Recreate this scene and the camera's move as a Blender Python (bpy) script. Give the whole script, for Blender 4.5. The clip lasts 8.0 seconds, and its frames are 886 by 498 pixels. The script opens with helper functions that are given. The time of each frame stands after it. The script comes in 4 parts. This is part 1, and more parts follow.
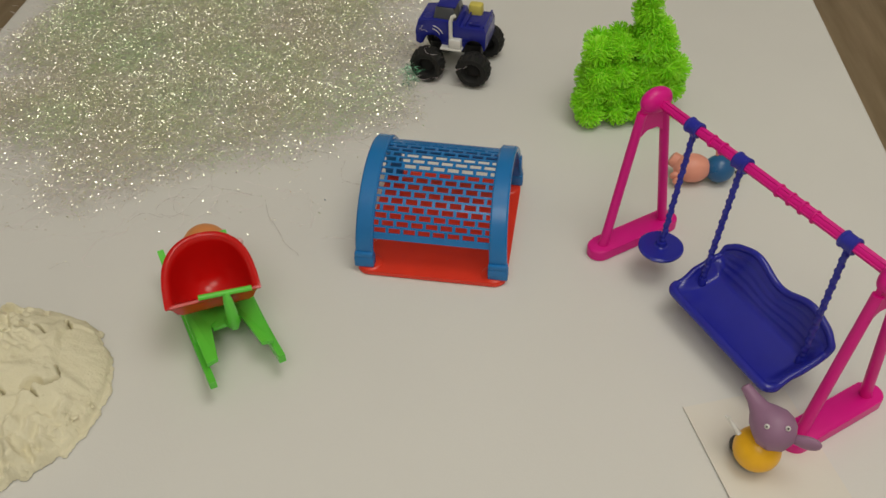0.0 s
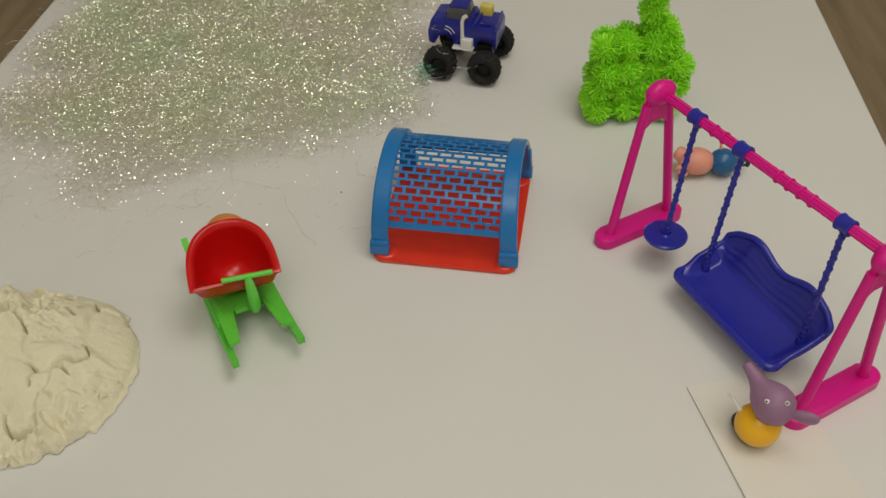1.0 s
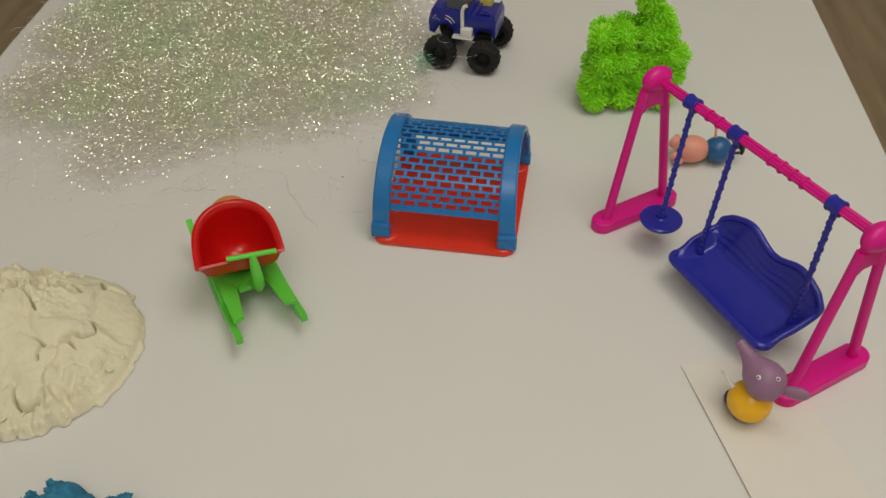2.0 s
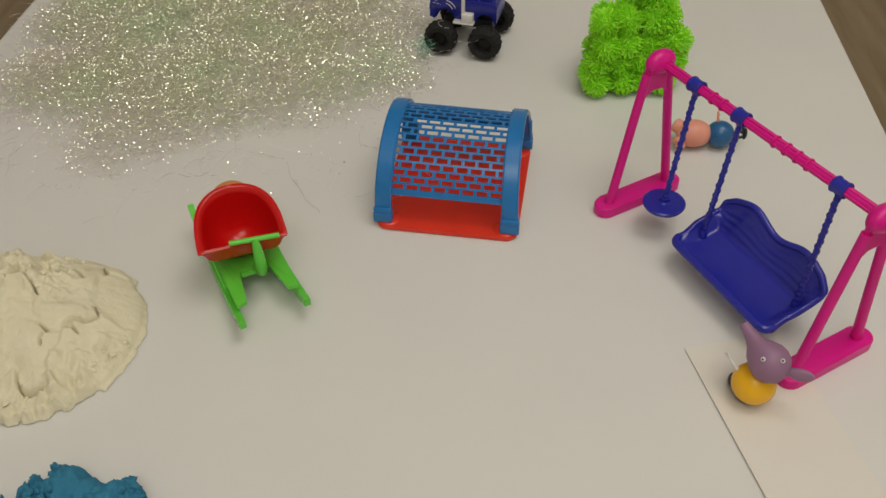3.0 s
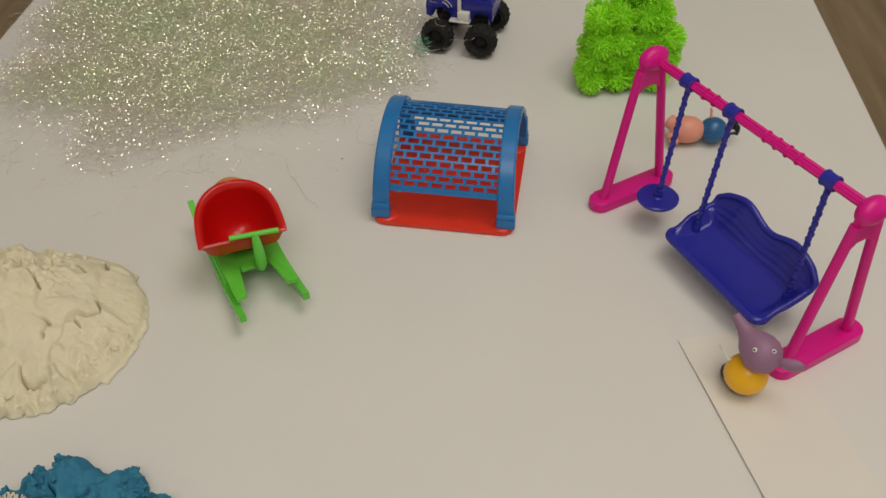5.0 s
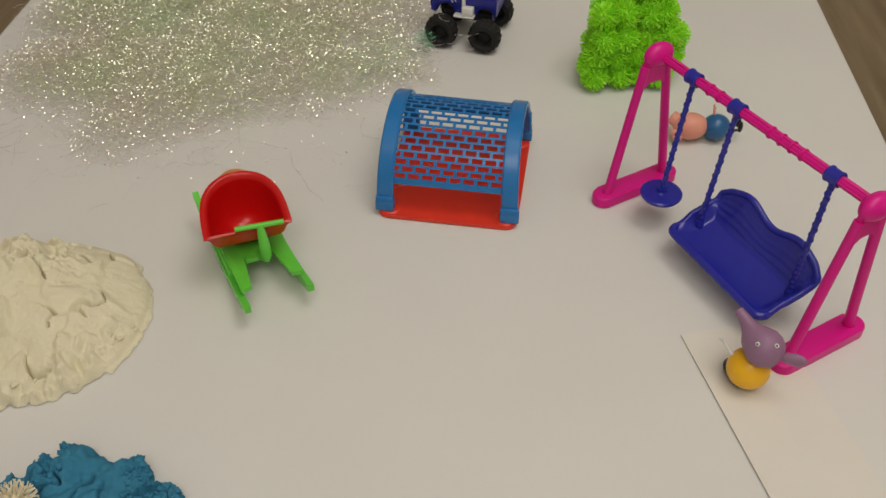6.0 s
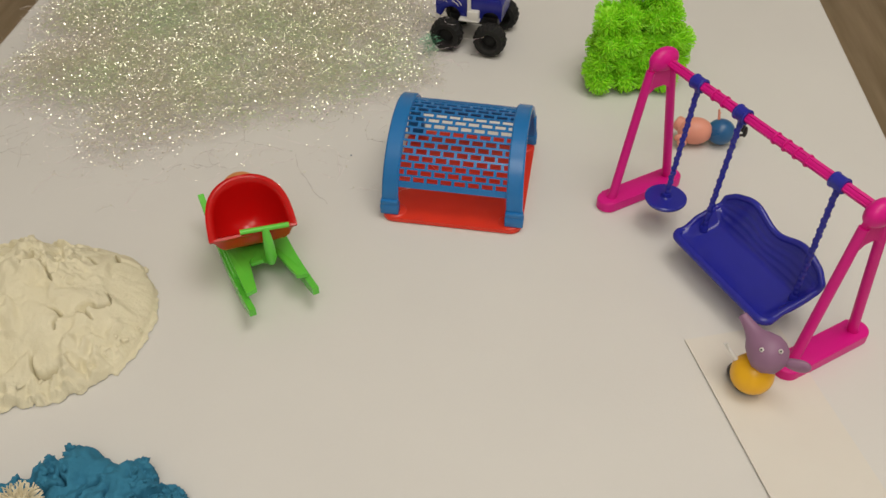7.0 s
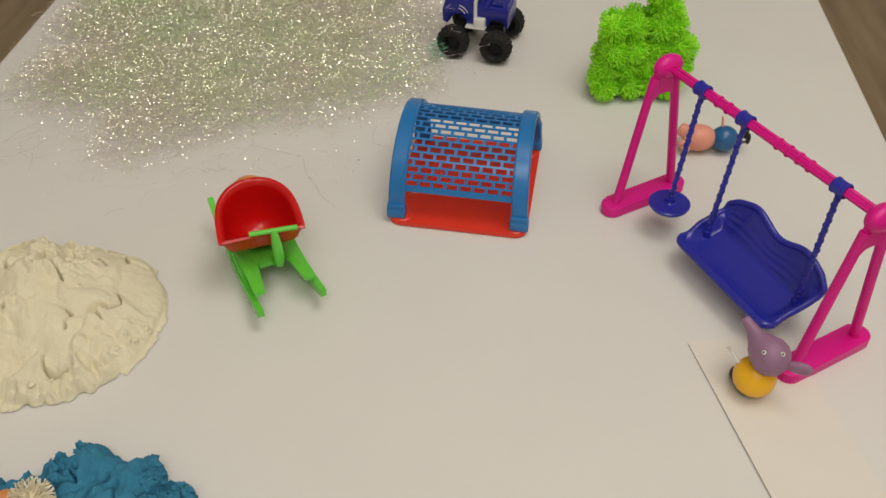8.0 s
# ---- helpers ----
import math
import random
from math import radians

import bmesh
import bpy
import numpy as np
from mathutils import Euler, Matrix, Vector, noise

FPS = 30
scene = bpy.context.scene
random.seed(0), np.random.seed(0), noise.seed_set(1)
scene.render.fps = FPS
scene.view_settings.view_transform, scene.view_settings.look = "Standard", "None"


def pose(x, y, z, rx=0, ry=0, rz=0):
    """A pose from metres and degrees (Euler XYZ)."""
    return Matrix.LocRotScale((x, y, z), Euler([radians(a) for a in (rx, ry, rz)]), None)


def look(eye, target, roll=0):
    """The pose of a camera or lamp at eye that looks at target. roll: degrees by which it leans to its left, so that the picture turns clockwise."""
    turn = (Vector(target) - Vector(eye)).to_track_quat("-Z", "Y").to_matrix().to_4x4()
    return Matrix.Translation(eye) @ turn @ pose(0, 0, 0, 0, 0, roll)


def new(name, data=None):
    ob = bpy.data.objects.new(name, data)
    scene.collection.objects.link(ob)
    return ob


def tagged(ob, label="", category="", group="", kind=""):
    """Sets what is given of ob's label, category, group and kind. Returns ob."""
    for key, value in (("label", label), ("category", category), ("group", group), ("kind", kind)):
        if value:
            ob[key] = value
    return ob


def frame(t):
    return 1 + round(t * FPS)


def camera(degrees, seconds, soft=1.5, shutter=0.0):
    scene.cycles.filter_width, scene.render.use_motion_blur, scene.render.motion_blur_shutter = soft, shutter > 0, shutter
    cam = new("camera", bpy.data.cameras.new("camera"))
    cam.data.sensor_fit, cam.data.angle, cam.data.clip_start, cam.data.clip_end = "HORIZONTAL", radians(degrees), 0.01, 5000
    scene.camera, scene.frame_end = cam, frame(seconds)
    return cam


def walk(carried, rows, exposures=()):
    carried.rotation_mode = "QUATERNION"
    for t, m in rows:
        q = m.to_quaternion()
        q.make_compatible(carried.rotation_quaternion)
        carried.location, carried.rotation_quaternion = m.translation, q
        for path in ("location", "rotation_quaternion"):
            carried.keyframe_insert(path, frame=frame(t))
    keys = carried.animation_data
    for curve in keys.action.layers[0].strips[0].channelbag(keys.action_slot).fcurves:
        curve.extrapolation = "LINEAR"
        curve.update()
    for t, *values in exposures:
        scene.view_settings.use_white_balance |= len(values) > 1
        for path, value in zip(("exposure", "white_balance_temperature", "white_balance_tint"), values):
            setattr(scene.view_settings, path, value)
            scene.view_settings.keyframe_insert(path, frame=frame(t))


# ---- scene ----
cam = camera(52.9, 8.0)
PATH = [
    (0, (0.097, -0.029, 0.427), (-0.033, 1.425, -0.94), -1.5),
    (0.5, (0.097, -0.044, 0.429), (-0.048, 1.422, -0.923), -1.7),
    (1, (0.097, -0.056, 0.431), (-0.055, 1.413, -0.918), -2.0),
    (2.5, (0.093, -0.076, 0.429), (-0.044, 1.393, -0.922), -1.1),
    (3, (0.091, -0.076, 0.426), (-0.042, 1.381, -0.938), -1.3),
    (3.5, (0.09, -0.081, 0.427), (-0.043, 1.386, -0.926), -1.0),
    (4, (0.092, -0.081, 0.428), (-0.038, 1.379, -0.933), -1.2),
    (4.5, (0.092, -0.082, 0.429), (-0.037, 1.377, -0.934), -1.4),
    (6, (0.087, -0.089, 0.428), (-0.032, 1.367, -0.939), -0.6),
    (6.5, (0.084, -0.089, 0.427), (-0.039, 1.366, -0.939), -0.3),
    (7, (0.086, -0.089, 0.43), (-0.04, 1.368, -0.934), -0.5),
    (7.5, (0.085, -0.094, 0.432), (-0.046, 1.376, -0.918), -0.3),
    (8, (0.085, -0.097, 0.432), (-0.05, 1.373, -0.917), -0.4),
]
walk(cam, [(t, look(eye, target, roll)) for t, eye, target, roll in PATH], exposures=[(0.0, -0.2, 6420, 6), (2.5, -0.2, 6440, 7), (4.0, -0.2, 6500, 10), (6.5, -0.2, 6500, 10), (6.67, 0.0, 6500, 10), (8.0, 0.0, 6500, 10)])

# ---- light ----
world = bpy.data.worlds.new("room_air")
scene.world = world
world.use_nodes = True
world.node_tree.nodes["Background"].inputs["Color"].default_value = (1.0, 0.93, 0.84, 1)
world.node_tree.nodes["Background"].inputs["Strength"].default_value = 0.25


def ceiling_bulb(place, radius, watts, colour):
    data = bpy.data.lights.new("ceiling_light", "POINT")
    data.shadow_soft_size, data.energy, data.color = radius, watts, colour
    ob = new("ceiling_light", data)
    ob.matrix_world = Matrix.Translation(place)
    return tagged(ob, "round warm white globe lamp, unseen, set under the ceiling", "lamp", kind="structure")


ceiling_bulb((0.50, 0.20, 1.55), 0.40, 27.0, (1.0, 0.950, 0.860))
# second unseen globe, added behind the camera to brighten the front faces
ceiling_bulb((0.10, -0.75, 1.55), 0.40, 22.5, (1.0, 0.950, 0.860))

# ---- materials ----


def mat(name, colour, rough=0.4, metal=0.0, second=None, scale=60.0, mix=0.5, bump=0.0, bump_scale=400.0, spec=0.5,
        coat=0.0, island=False, detail=4.0, rough_var=0.06, subsurface=0.0, depth=0.001):
    """A surface with two scales of colour variation, varied gloss and a fine relief."""
    m = bpy.data.materials.new(name)
    m.use_nodes = True
    nt = m.node_tree
    b = nt.nodes["Principled BSDF"]
    second = second or tuple(c * 0.86 for c in colour)
    co = nt.nodes.new("ShaderNodeTexCoord")
    n1 = nt.nodes.new("ShaderNodeTexNoise")
    n1.inputs["Scale"].default_value, n1.inputs["Detail"].default_value = scale, detail
    nt.links.new(co.outputs["Object"], n1.inputs["Vector"])
    n2 = nt.nodes.new("ShaderNodeTexNoise")
    n2.inputs["Scale"].default_value, n2.inputs["Detail"].default_value = bump_scale, 3.0
    nt.links.new(co.outputs["Object"], n2.inputs["Vector"])
    ramp = nt.nodes.new("ShaderNodeMapRange")
    ramp.inputs["From Min"].default_value, ramp.inputs["From Max"].default_value = 0.3, 0.7
    ramp.inputs["To Max"].default_value = mix
    mixer = nt.nodes.new("ShaderNodeMix")
    mixer.data_type = "RGBA"
    mixer.inputs["A"].default_value, mixer.inputs["B"].default_value = (*colour, 1), (*second, 1)
    source = n1.outputs["Fac"]
    if island:
        g = nt.nodes.new("ShaderNodeNewGeometry")
        source = g.outputs["Random Per Island"]
        ramp.inputs["From Min"].default_value, ramp.inputs["From Max"].default_value = 0.0, 1.0
    nt.links.new(source, ramp.inputs["Value"])
    nt.links.new(ramp.outputs["Result"], mixer.inputs["Factor"])
    nt.links.new(mixer.outputs["Result"], b.inputs["Base Color"])
    rr = nt.nodes.new("ShaderNodeMapRange")
    rr.inputs["To Min"].default_value, rr.inputs["To Max"].default_value = max(0.02, rough - rough_var), rough + rough_var
    nt.links.new(n1.outputs["Fac"], rr.inputs["Value"])
    nt.links.new(rr.outputs["Result"], b.inputs["Roughness"])
    b.inputs["Metallic"].default_value = metal
    b.inputs["Specular IOR Level"].default_value = spec
    b.inputs["Coat Weight"].default_value = coat
    b.inputs["Subsurface Weight"].default_value = subsurface
    b.inputs["Subsurface Radius"].default_value = (0.004, 0.003, 0.002)
    b.inputs["Subsurface Scale"].default_value = 1.0
    if bump:
        bp = nt.nodes.new("ShaderNodeBump")
        bp.inputs["Strength"].default_value, bp.inputs["Distance"].default_value = bump, depth
        nt.links.new(n2.outputs["Fac"], bp.inputs["Height"])
        nt.links.new(bp.outputs["Normal"], b.inputs["Normal"])
    return m


CLOTH = mat("white_cloth", (0.73, 0.715, 0.69), 0.62, second=(0.69, 0.675, 0.655), scale=9, bump=0.12, bump_scale=900, spec=0.3, depth=0.0006)
WOOD_LEG = mat("pale_wood", (0.42, 0.28, 0.16), 0.5, second=(0.33, 0.2, 0.11), scale=20)
WALL = mat("wall_paint", (0.80, 0.77, 0.72), 0.8, second=(0.77, 0.74, 0.69), scale=3, bump=0.2, bump_scale=120)
CEIL = mat("ceiling_paint", (0.84, 0.83, 0.80), 0.85, scale=2, bump=0.1, bump_scale=90)
BLUE = mat("sky_blue_plastic", (0.014, 0.185, 0.51), 0.24, second=(0.012, 0.155, 0.44), spec=0.5, scale=40, bump=0.03, bump_scale=500)
RED = mat("orange_red_plastic", (0.80, 0.042, 0.016), 0.33, second=(0.70, 0.032, 0.012), scale=40, bump=0.03, bump_scale=400)
CHERRY = mat("cherry_red_plastic", (0.58, 0.005, 0.005), 0.22, spec=0.45, second=(0.52, 0.004, 0.004), scale=40, bump=0.02, bump_scale=300)
GREEN = mat("apple_green_plastic", (0.14, 0.64, 0.06), 0.23, second=(0.11, 0.55, 0.045), scale=50, bump=0.03, bump_scale=400)
PINK = mat("magenta_plastic", (0.74, 0.007, 0.27), 0.36, spec=0.35, second=(0.66, 0.006, 0.235), scale=50, bump=0.03, bump_scale=500)
NAVY = mat("royal_blue_plastic", (0.022, 0.027, 0.37), 0.20, second=(0.018, 0.022, 0.31), scale=40, bump=0.02, bump_scale=300)
TRUCK_BLUE = mat("dark_blue_paint", (0.014, 0.020, 0.26), 0.26, second=(0.011, 0.015, 0.21), scale=60)
BLACK = mat("black_plastic", (0.012, 0.012, 0.013), 0.45, second=(0.02, 0.02, 0.021), scale=90, bump=0.1, bump_scale=700)
RUBBER = mat("black_rubber", (0.006, 0.006, 0.006), 0.78, second=(0.010, 0.0095, 0.009), scale=120, bump=0.25, bump_scale=900)
WHITE = mat("white_plastic", (0.78, 0.77, 0.74), 0.35, scale=60)
GREY_GLASS = mat("smoky_grey_plastic", (0.07, 0.075, 0.085), 0.15, scale=50)
YELLOW_TRIM = mat("pale_yellow_plastic", (0.72, 0.62, 0.13), 0.4, scale=60)
PAPER = mat("cream_card", (0.76, 0.725, 0.665), 0.75, second=(0.73, 0.69, 0.63), scale=30, bump=0.15, bump_scale=1200, spec=0.2, depth=0.0003)
LIME = mat("lime_green_soft_plastic", (0.42, 0.95, 0.025), 0.50, second=(0.28, 0.84, 0.015), scale=70, mix=0.8, subsurface=0.15)
LIME_DEEP = mat("lime_green_core", (0.40, 0.82, 0.03), 0.6, second=(0.30, 0.70, 0.02), scale=90)
CREAM_SPIKE = mat("cream_soft_plastic", (0.80, 0.72, 0.52), 0.45, scale=60)
ORANGE = mat("soft_orange_plastic", (0.70, 0.27, 0.08), 0.42, second=(0.60, 0.21, 0.06), scale=70)
MAUVE = mat("mauve_rubber", (0.30, 0.16, 0.27), 0.48, second=(0.26, 0.135, 0.24), scale=80, bump=0.05, bump_scale=500)
YOLK = mat("egg_yellow_plastic", (0.93, 0.50, 0.010), 0.36, second=(0.88, 0.44, 0.008), scale=60)
SKIN = mat("salmon_pink_rubber", (0.80, 0.34, 0.25), 0.42, second=(0.74, 0.29, 0.21), scale=80)
PETROL = mat("petrol_blue_plastic", (0.02, 0.12, 0.30), 0.28, scale=60)
ROSE = mat("pale_rose_plastic", (0.80, 0.55, 0.55), 0.45, scale=60)
LILAC = mat("pale_lilac_plastic", (0.74, 0.68, 0.70), 0.45, scale=60)


def wood_floor_material():
    m = mat("laminate_wood", (0.32, 0.235, 0.135), 0.45, second=(0.50, 0.385, 0.25), scale=3.0, mix=0.9, bump=0.1, bump_scale=60)
    nt = m.node_tree
    mapping = nt.nodes.new("ShaderNodeMapping")
    mapping.inputs["Rotation"].default_value = (0, 0, radians(22))
    mapping.inputs["Scale"].default_value = (9.0, 0.9, 1.0)
    co = next(n for n in nt.nodes if n.type == "TEX_COORD")
    for n in nt.nodes:
        if n.type == "TEX_NOISE":
            nt.links.new(mapping.outputs["Vector"], n.inputs["Vector"])
    nt.links.new(co.outputs["Object"], mapping.inputs["Vector"])
    return m


FLOOR = wood_floor_material()


def sand_material(name, colour, second):
    """Kneadable play sand: matt, with fine grain and dark pits."""
    m = mat(name, colour, 0.92, second=second, scale=55, mix=0.7, bump=0.6, bump_scale=650, spec=0.12, depth=0.0009)
    return m


SAND = sand_material("cream_play_sand", (0.80, 0.745, 0.56), (0.74, 0.68, 0.49))
BLUE_SAND = sand_material("blue_play_sand", (0.050, 0.230, 0.370), (0.042, 0.195, 0.320))


def film_material(name, colours, rough, metal):
    """Iridescent film: tints drift in broad patches, and every strand takes its own."""
    m = bpy.data.materials.new(name)
    m.use_nodes = True
    nt = m.node_tree
    p = nt.nodes["Principled BSDF"]
    g = nt.nodes.new("ShaderNodeNewGeometry")
    co = nt.nodes.new("ShaderNodeTexCoord")
    patch = nt.nodes.new("ShaderNodeTexNoise")
    patch.inputs["Scale"].default_value, patch.inputs["Detail"].default_value = 14.0, 3.0
    nt.links.new(co.outputs["Object"], patch.inputs["Vector"])
    wide = nt.nodes.new("ShaderNodeMapRange")
    wide.inputs["From Min"].default_value, wide.inputs["From Max"].default_value = 0.34, 0.66
    nt.links.new(patch.outputs["Fac"], wide.inputs["Value"])
    both = nt.nodes.new("ShaderNodeMix")
    both.inputs["Factor"].default_value = 0.5
    nt.links.new(wide.outputs["Result"], both.inputs["A"])
    nt.links.new(g.outputs["Random Per Island"], both.inputs["B"])
    ramp = nt.nodes.new("ShaderNodeValToRGB")
    ramp.color_ramp.elements[0].color, ramp.color_ramp.elements[1].color = (*colours[0], 1), (*colours[-1], 1)
    for k, c in enumerate(colours[1:-1], 1):
        ramp.color_ramp.elements.new(k / (len(colours) - 1)).color = (*c, 1)
    nt.links.new(both.outputs["Result"], ramp.inputs["Fac"])
    nt.links.new(ramp.outputs["Color"], p.inputs["Base Color"])
    p.inputs["Metallic"].default_value, p.inputs["Roughness"].default_value = metal, rough
    return m


FILM = film_material("iridescent_film", ((0.56, 0.80, 0.46), (0.66, 0.77, 0.46), (0.74, 0.73, 0.50), (0.84, 0.74, 0.66)), 0.60, 0.0)
FILM_MINT = film_material("mint_iridescent_film", ((0.04, 0.42, 0.20), (0.25, 0.70, 0.45), (0.62, 0.85, 0.70)), 0.22, 0.6)
FILM_ROSE = film_material("rose_iridescent_film", ((0.90, 0.74, 0.81), (0.86, 0.78, 0.80), (0.88, 0.83, 0.77)), 0.35, 0.0)
FILM_DUSK = film_material("dull_film", ((0.36, 0.35, 0.31), (0.52, 0.46, 0.47)), 0.5, 0.0)
GLITTER = film_material("glitter_film", ((0.80, 0.97, 0.70), (0.96, 0.97, 0.76), (0.98, 0.94, 0.84), (0.97, 0.86, 0.90)), 0.27, 1.0)

# ---- mesh helpers ----


def finish(name, bm, material, smooth=True, angle=38):
    me = bpy.data.meshes.new(name)
    bmesh.ops.recalc_face_normals(bm, faces=bm.faces[:])
    bm.to_mesh(me)
    bm.free()
    for k in (material if isinstance(material, (list, tuple)) else [material]):
        me.materials.append(k)
    if smooth:
        me.shade_smooth()
        me.set_sharp_from_angle(angle=radians(angle))
    return me


def thing(name, m, label, category, group="", kind=""):
    ob = new(name)
    ob.empty_display_size = 0.02
    ob.matrix_world = m
    return tagged(ob, label, category, group, kind)


def part(name, bm, material, parent, label="", smooth=True, angle=38):
    ob = new(name, finish(name, bm, material, smooth, angle))
    ob.parent = parent
    if label:
        tagged(ob, label)
    return ob


def whole(name, bm, material, m, label, category, group="", kind="", smooth=True, angle=38):
    ob = new(name, finish(name, bm, material, smooth, angle))
    ob.matrix_world = m
    return tagged(ob, label, category, group, kind)


def box(bm, c, size, bevel=0.0, turn=None, segments=2):
    r = bmesh.ops.create_cube(bm, size=1.0)
    vs = r["verts"]
    for v in vs:
        v.co = Vector((v.co.x * size[0], v.co.y * size[1], v.co.z * size[2]))
    if bevel:
        es = list({e for v in vs for e in v.link_edges})
        out = bmesh.ops.bevel(bm, geom=es, offset=bevel, segments=segments, profile=0.5, affect="EDGES")
        vs = list({v for f in out["faces"] for v in f.verts} | {v for v in vs if v.is_valid})
    for v in vs:
        if turn is not None:
            v.co = turn @ v.co
        v.co += Vector(c)
    return vs


def tube(bm, pts, radii, seg=12, cap=True, squash=None):
    """A round tube along points."""
    pts = [Vector(p) for p in pts]
    if not isinstance(radii, (list, tuple)):
        radii = [radii] * len(pts)
    rings = []
    ref = None
    for i, p in enumerate(pts):
        d = (pts[min(i + 1, len(pts) - 1)] - pts[max(i - 1, 0)]).normalized()
        if ref is None:
            ref = d.orthogonal().normalized()
        ref = (ref - d * ref.dot(d)).normalized()
        side = d.cross(ref)
        rings.append([bm.verts.new(p + (ref * math.cos(2 * math.pi * k / seg) + side * math.sin(2 * math.pi * k / seg)) * radii[i]) for k in range(seg)])
    for a, b in zip(rings, rings[1:]):
        for k in range(seg):
            bm.faces.new((a[k], a[(k + 1) % seg], b[(k + 1) % seg], b[k]))
    if cap:
        bm.faces.new(rings[0][::-1])
        bm.faces.new(rings[-1])


def ball(bm, c, r, seg=24, turn=None):
    r = r if isinstance(r, (list, tuple)) else (r, r, r)
    out = bmesh.ops.create_uvsphere(bm, u_segments=seg, v_segments=max(8, seg // 2), radius=1.0)
    for v in out["verts"]:
        v.co = Vector((v.co.x * r[0], v.co.y * r[1], v.co.z * r[2]))
        if turn is not None:
            v.co = turn @ v.co
        v.co += Vector(c)
    return out["verts"]


def lathe(bm, profile, seg=32, m=None):
    """Turn a profile of (radius, height) round z."""
    m = m or Matrix.Identity(4)
    rings = []
    for r, z in profile:
        if r < 1e-6:
            rings.append([bm.verts.new(m @ Vector((0, 0, z)))])
        else:
            rings.append([bm.verts.new(m @ Vector((r * math.cos(2 * math.pi * k / seg), r * math.sin(2 * math.pi * k / seg), z))) for k in range(seg)])
    for a, b in zip(rings, rings[1:]):
        for k in range(seg):
            q = (k + 1) % seg
            if len(a) == 1 and len(b) == 1:
                continue
            if len(a) == 1:
                bm.faces.new((a[0], b[q], b[k]))
            elif len(b) == 1:
                bm.faces.new((a[k], a[q], b[0]))
            else:
                bm.faces.new((a[k], a[q], b[q], b[k]))


def slab(bm, outline, z0, z1):
    """A flat plate with the given outline."""
    a = [bm.verts.new((x, y, z0)) for x, y in outline]
    b = [bm.verts.new((x, y, z1)) for x, y in outline]
    n = len(a)
    bm.faces.new(a[::-1])
    bm.faces.new(b)
    for k in range(n):
        bm.faces.new((a[k], a[(k + 1) % n], b[(k + 1) % n], b[k]))


def stadium(length, width, n=10):
    """Outline of a bar with round ends, long way along y."""
    r, h = width / 2, length / 2 - width / 2
    top = [(r * math.cos(math.pi * k / n), h + r * math.sin(math.pi * k / n)) for k in range(n + 1)]
    return top + [(-x, -y) for x, y in top]


# ---- room ----
FLOOR_Z = -0.75


def plain_box(name, lo, hi, material, label, category):
    bm = bmesh.new()
    box(bm, [(a + b) / 2 for a, b in zip(lo, hi)], [b - a for a, b in zip(lo, hi)])
    return whole(name, bm, material, Matrix.Identity(4), label, category, kind="structure", smooth=False)


plain_box("floor", (-2.2, -2.0, FLOOR_Z - 0.05), (2.4, 3.0, FLOOR_Z), FLOOR, "brown laminate floor with long wavy wood grain", "floor")
plain_box("ceiling", (-2.2, -2.0, 1.98), (2.4, 3.0, 2.08), CEIL, "plain off-white painted ceiling", "ceiling")
plain_box("wall_west", (-2.3, -2.0, FLOOR_Z - 0.05), (-2.2, 3.0, 2.08), WALL, "plain off-white painted wall", "wall")
plain_box("wall_east", (2.4, -2.0, FLOOR_Z - 0.05), (2.5, 3.0, 2.08), WALL, "plain off-white painted wall", "wall")
plain_box("wall_north", (-2.3, 3.0, FLOOR_Z - 0.05), (2.5, 3.1, 2.08), WALL, "plain off-white painted wall", "wall")
plain_box("wall_south", (-2.3, -2.1, FLOOR_Z - 0.05), (2.5, -2.0, 2.08), WALL, "plain off-white painted wall", "wall")

# ---- table and its cloth ----
X0, X1, Y0, Y1 = -0.396, 0.396, -0.28, 1.22


def build_table():
    t = thing("table", pose(0, 0, FLOOR_Z), "pale wooden table under a white cloth", "table")
    top = -FLOOR_Z
    bm = bmesh.new()
    box(bm, ((X0 + X1) / 2, (Y0 + Y1) / 2, top - 0.018), (X1 - X0 - 0.012, Y1 - Y0 - 0.012, 0.028), 0.003)
    part("tabletop", bm, WOOD_LEG, t)
    for x in (X0 + 0.07, X1 - 0.07):
        for y in (Y0 + 0.07, Y1 - 0.07):
            bm = bmesh.new()
            box(bm, (x, y, (top - 0.032) / 2), (0.055, 0.055, top - 0.032), 0.004)
            part("leg", bm, WOOD_LEG, t)


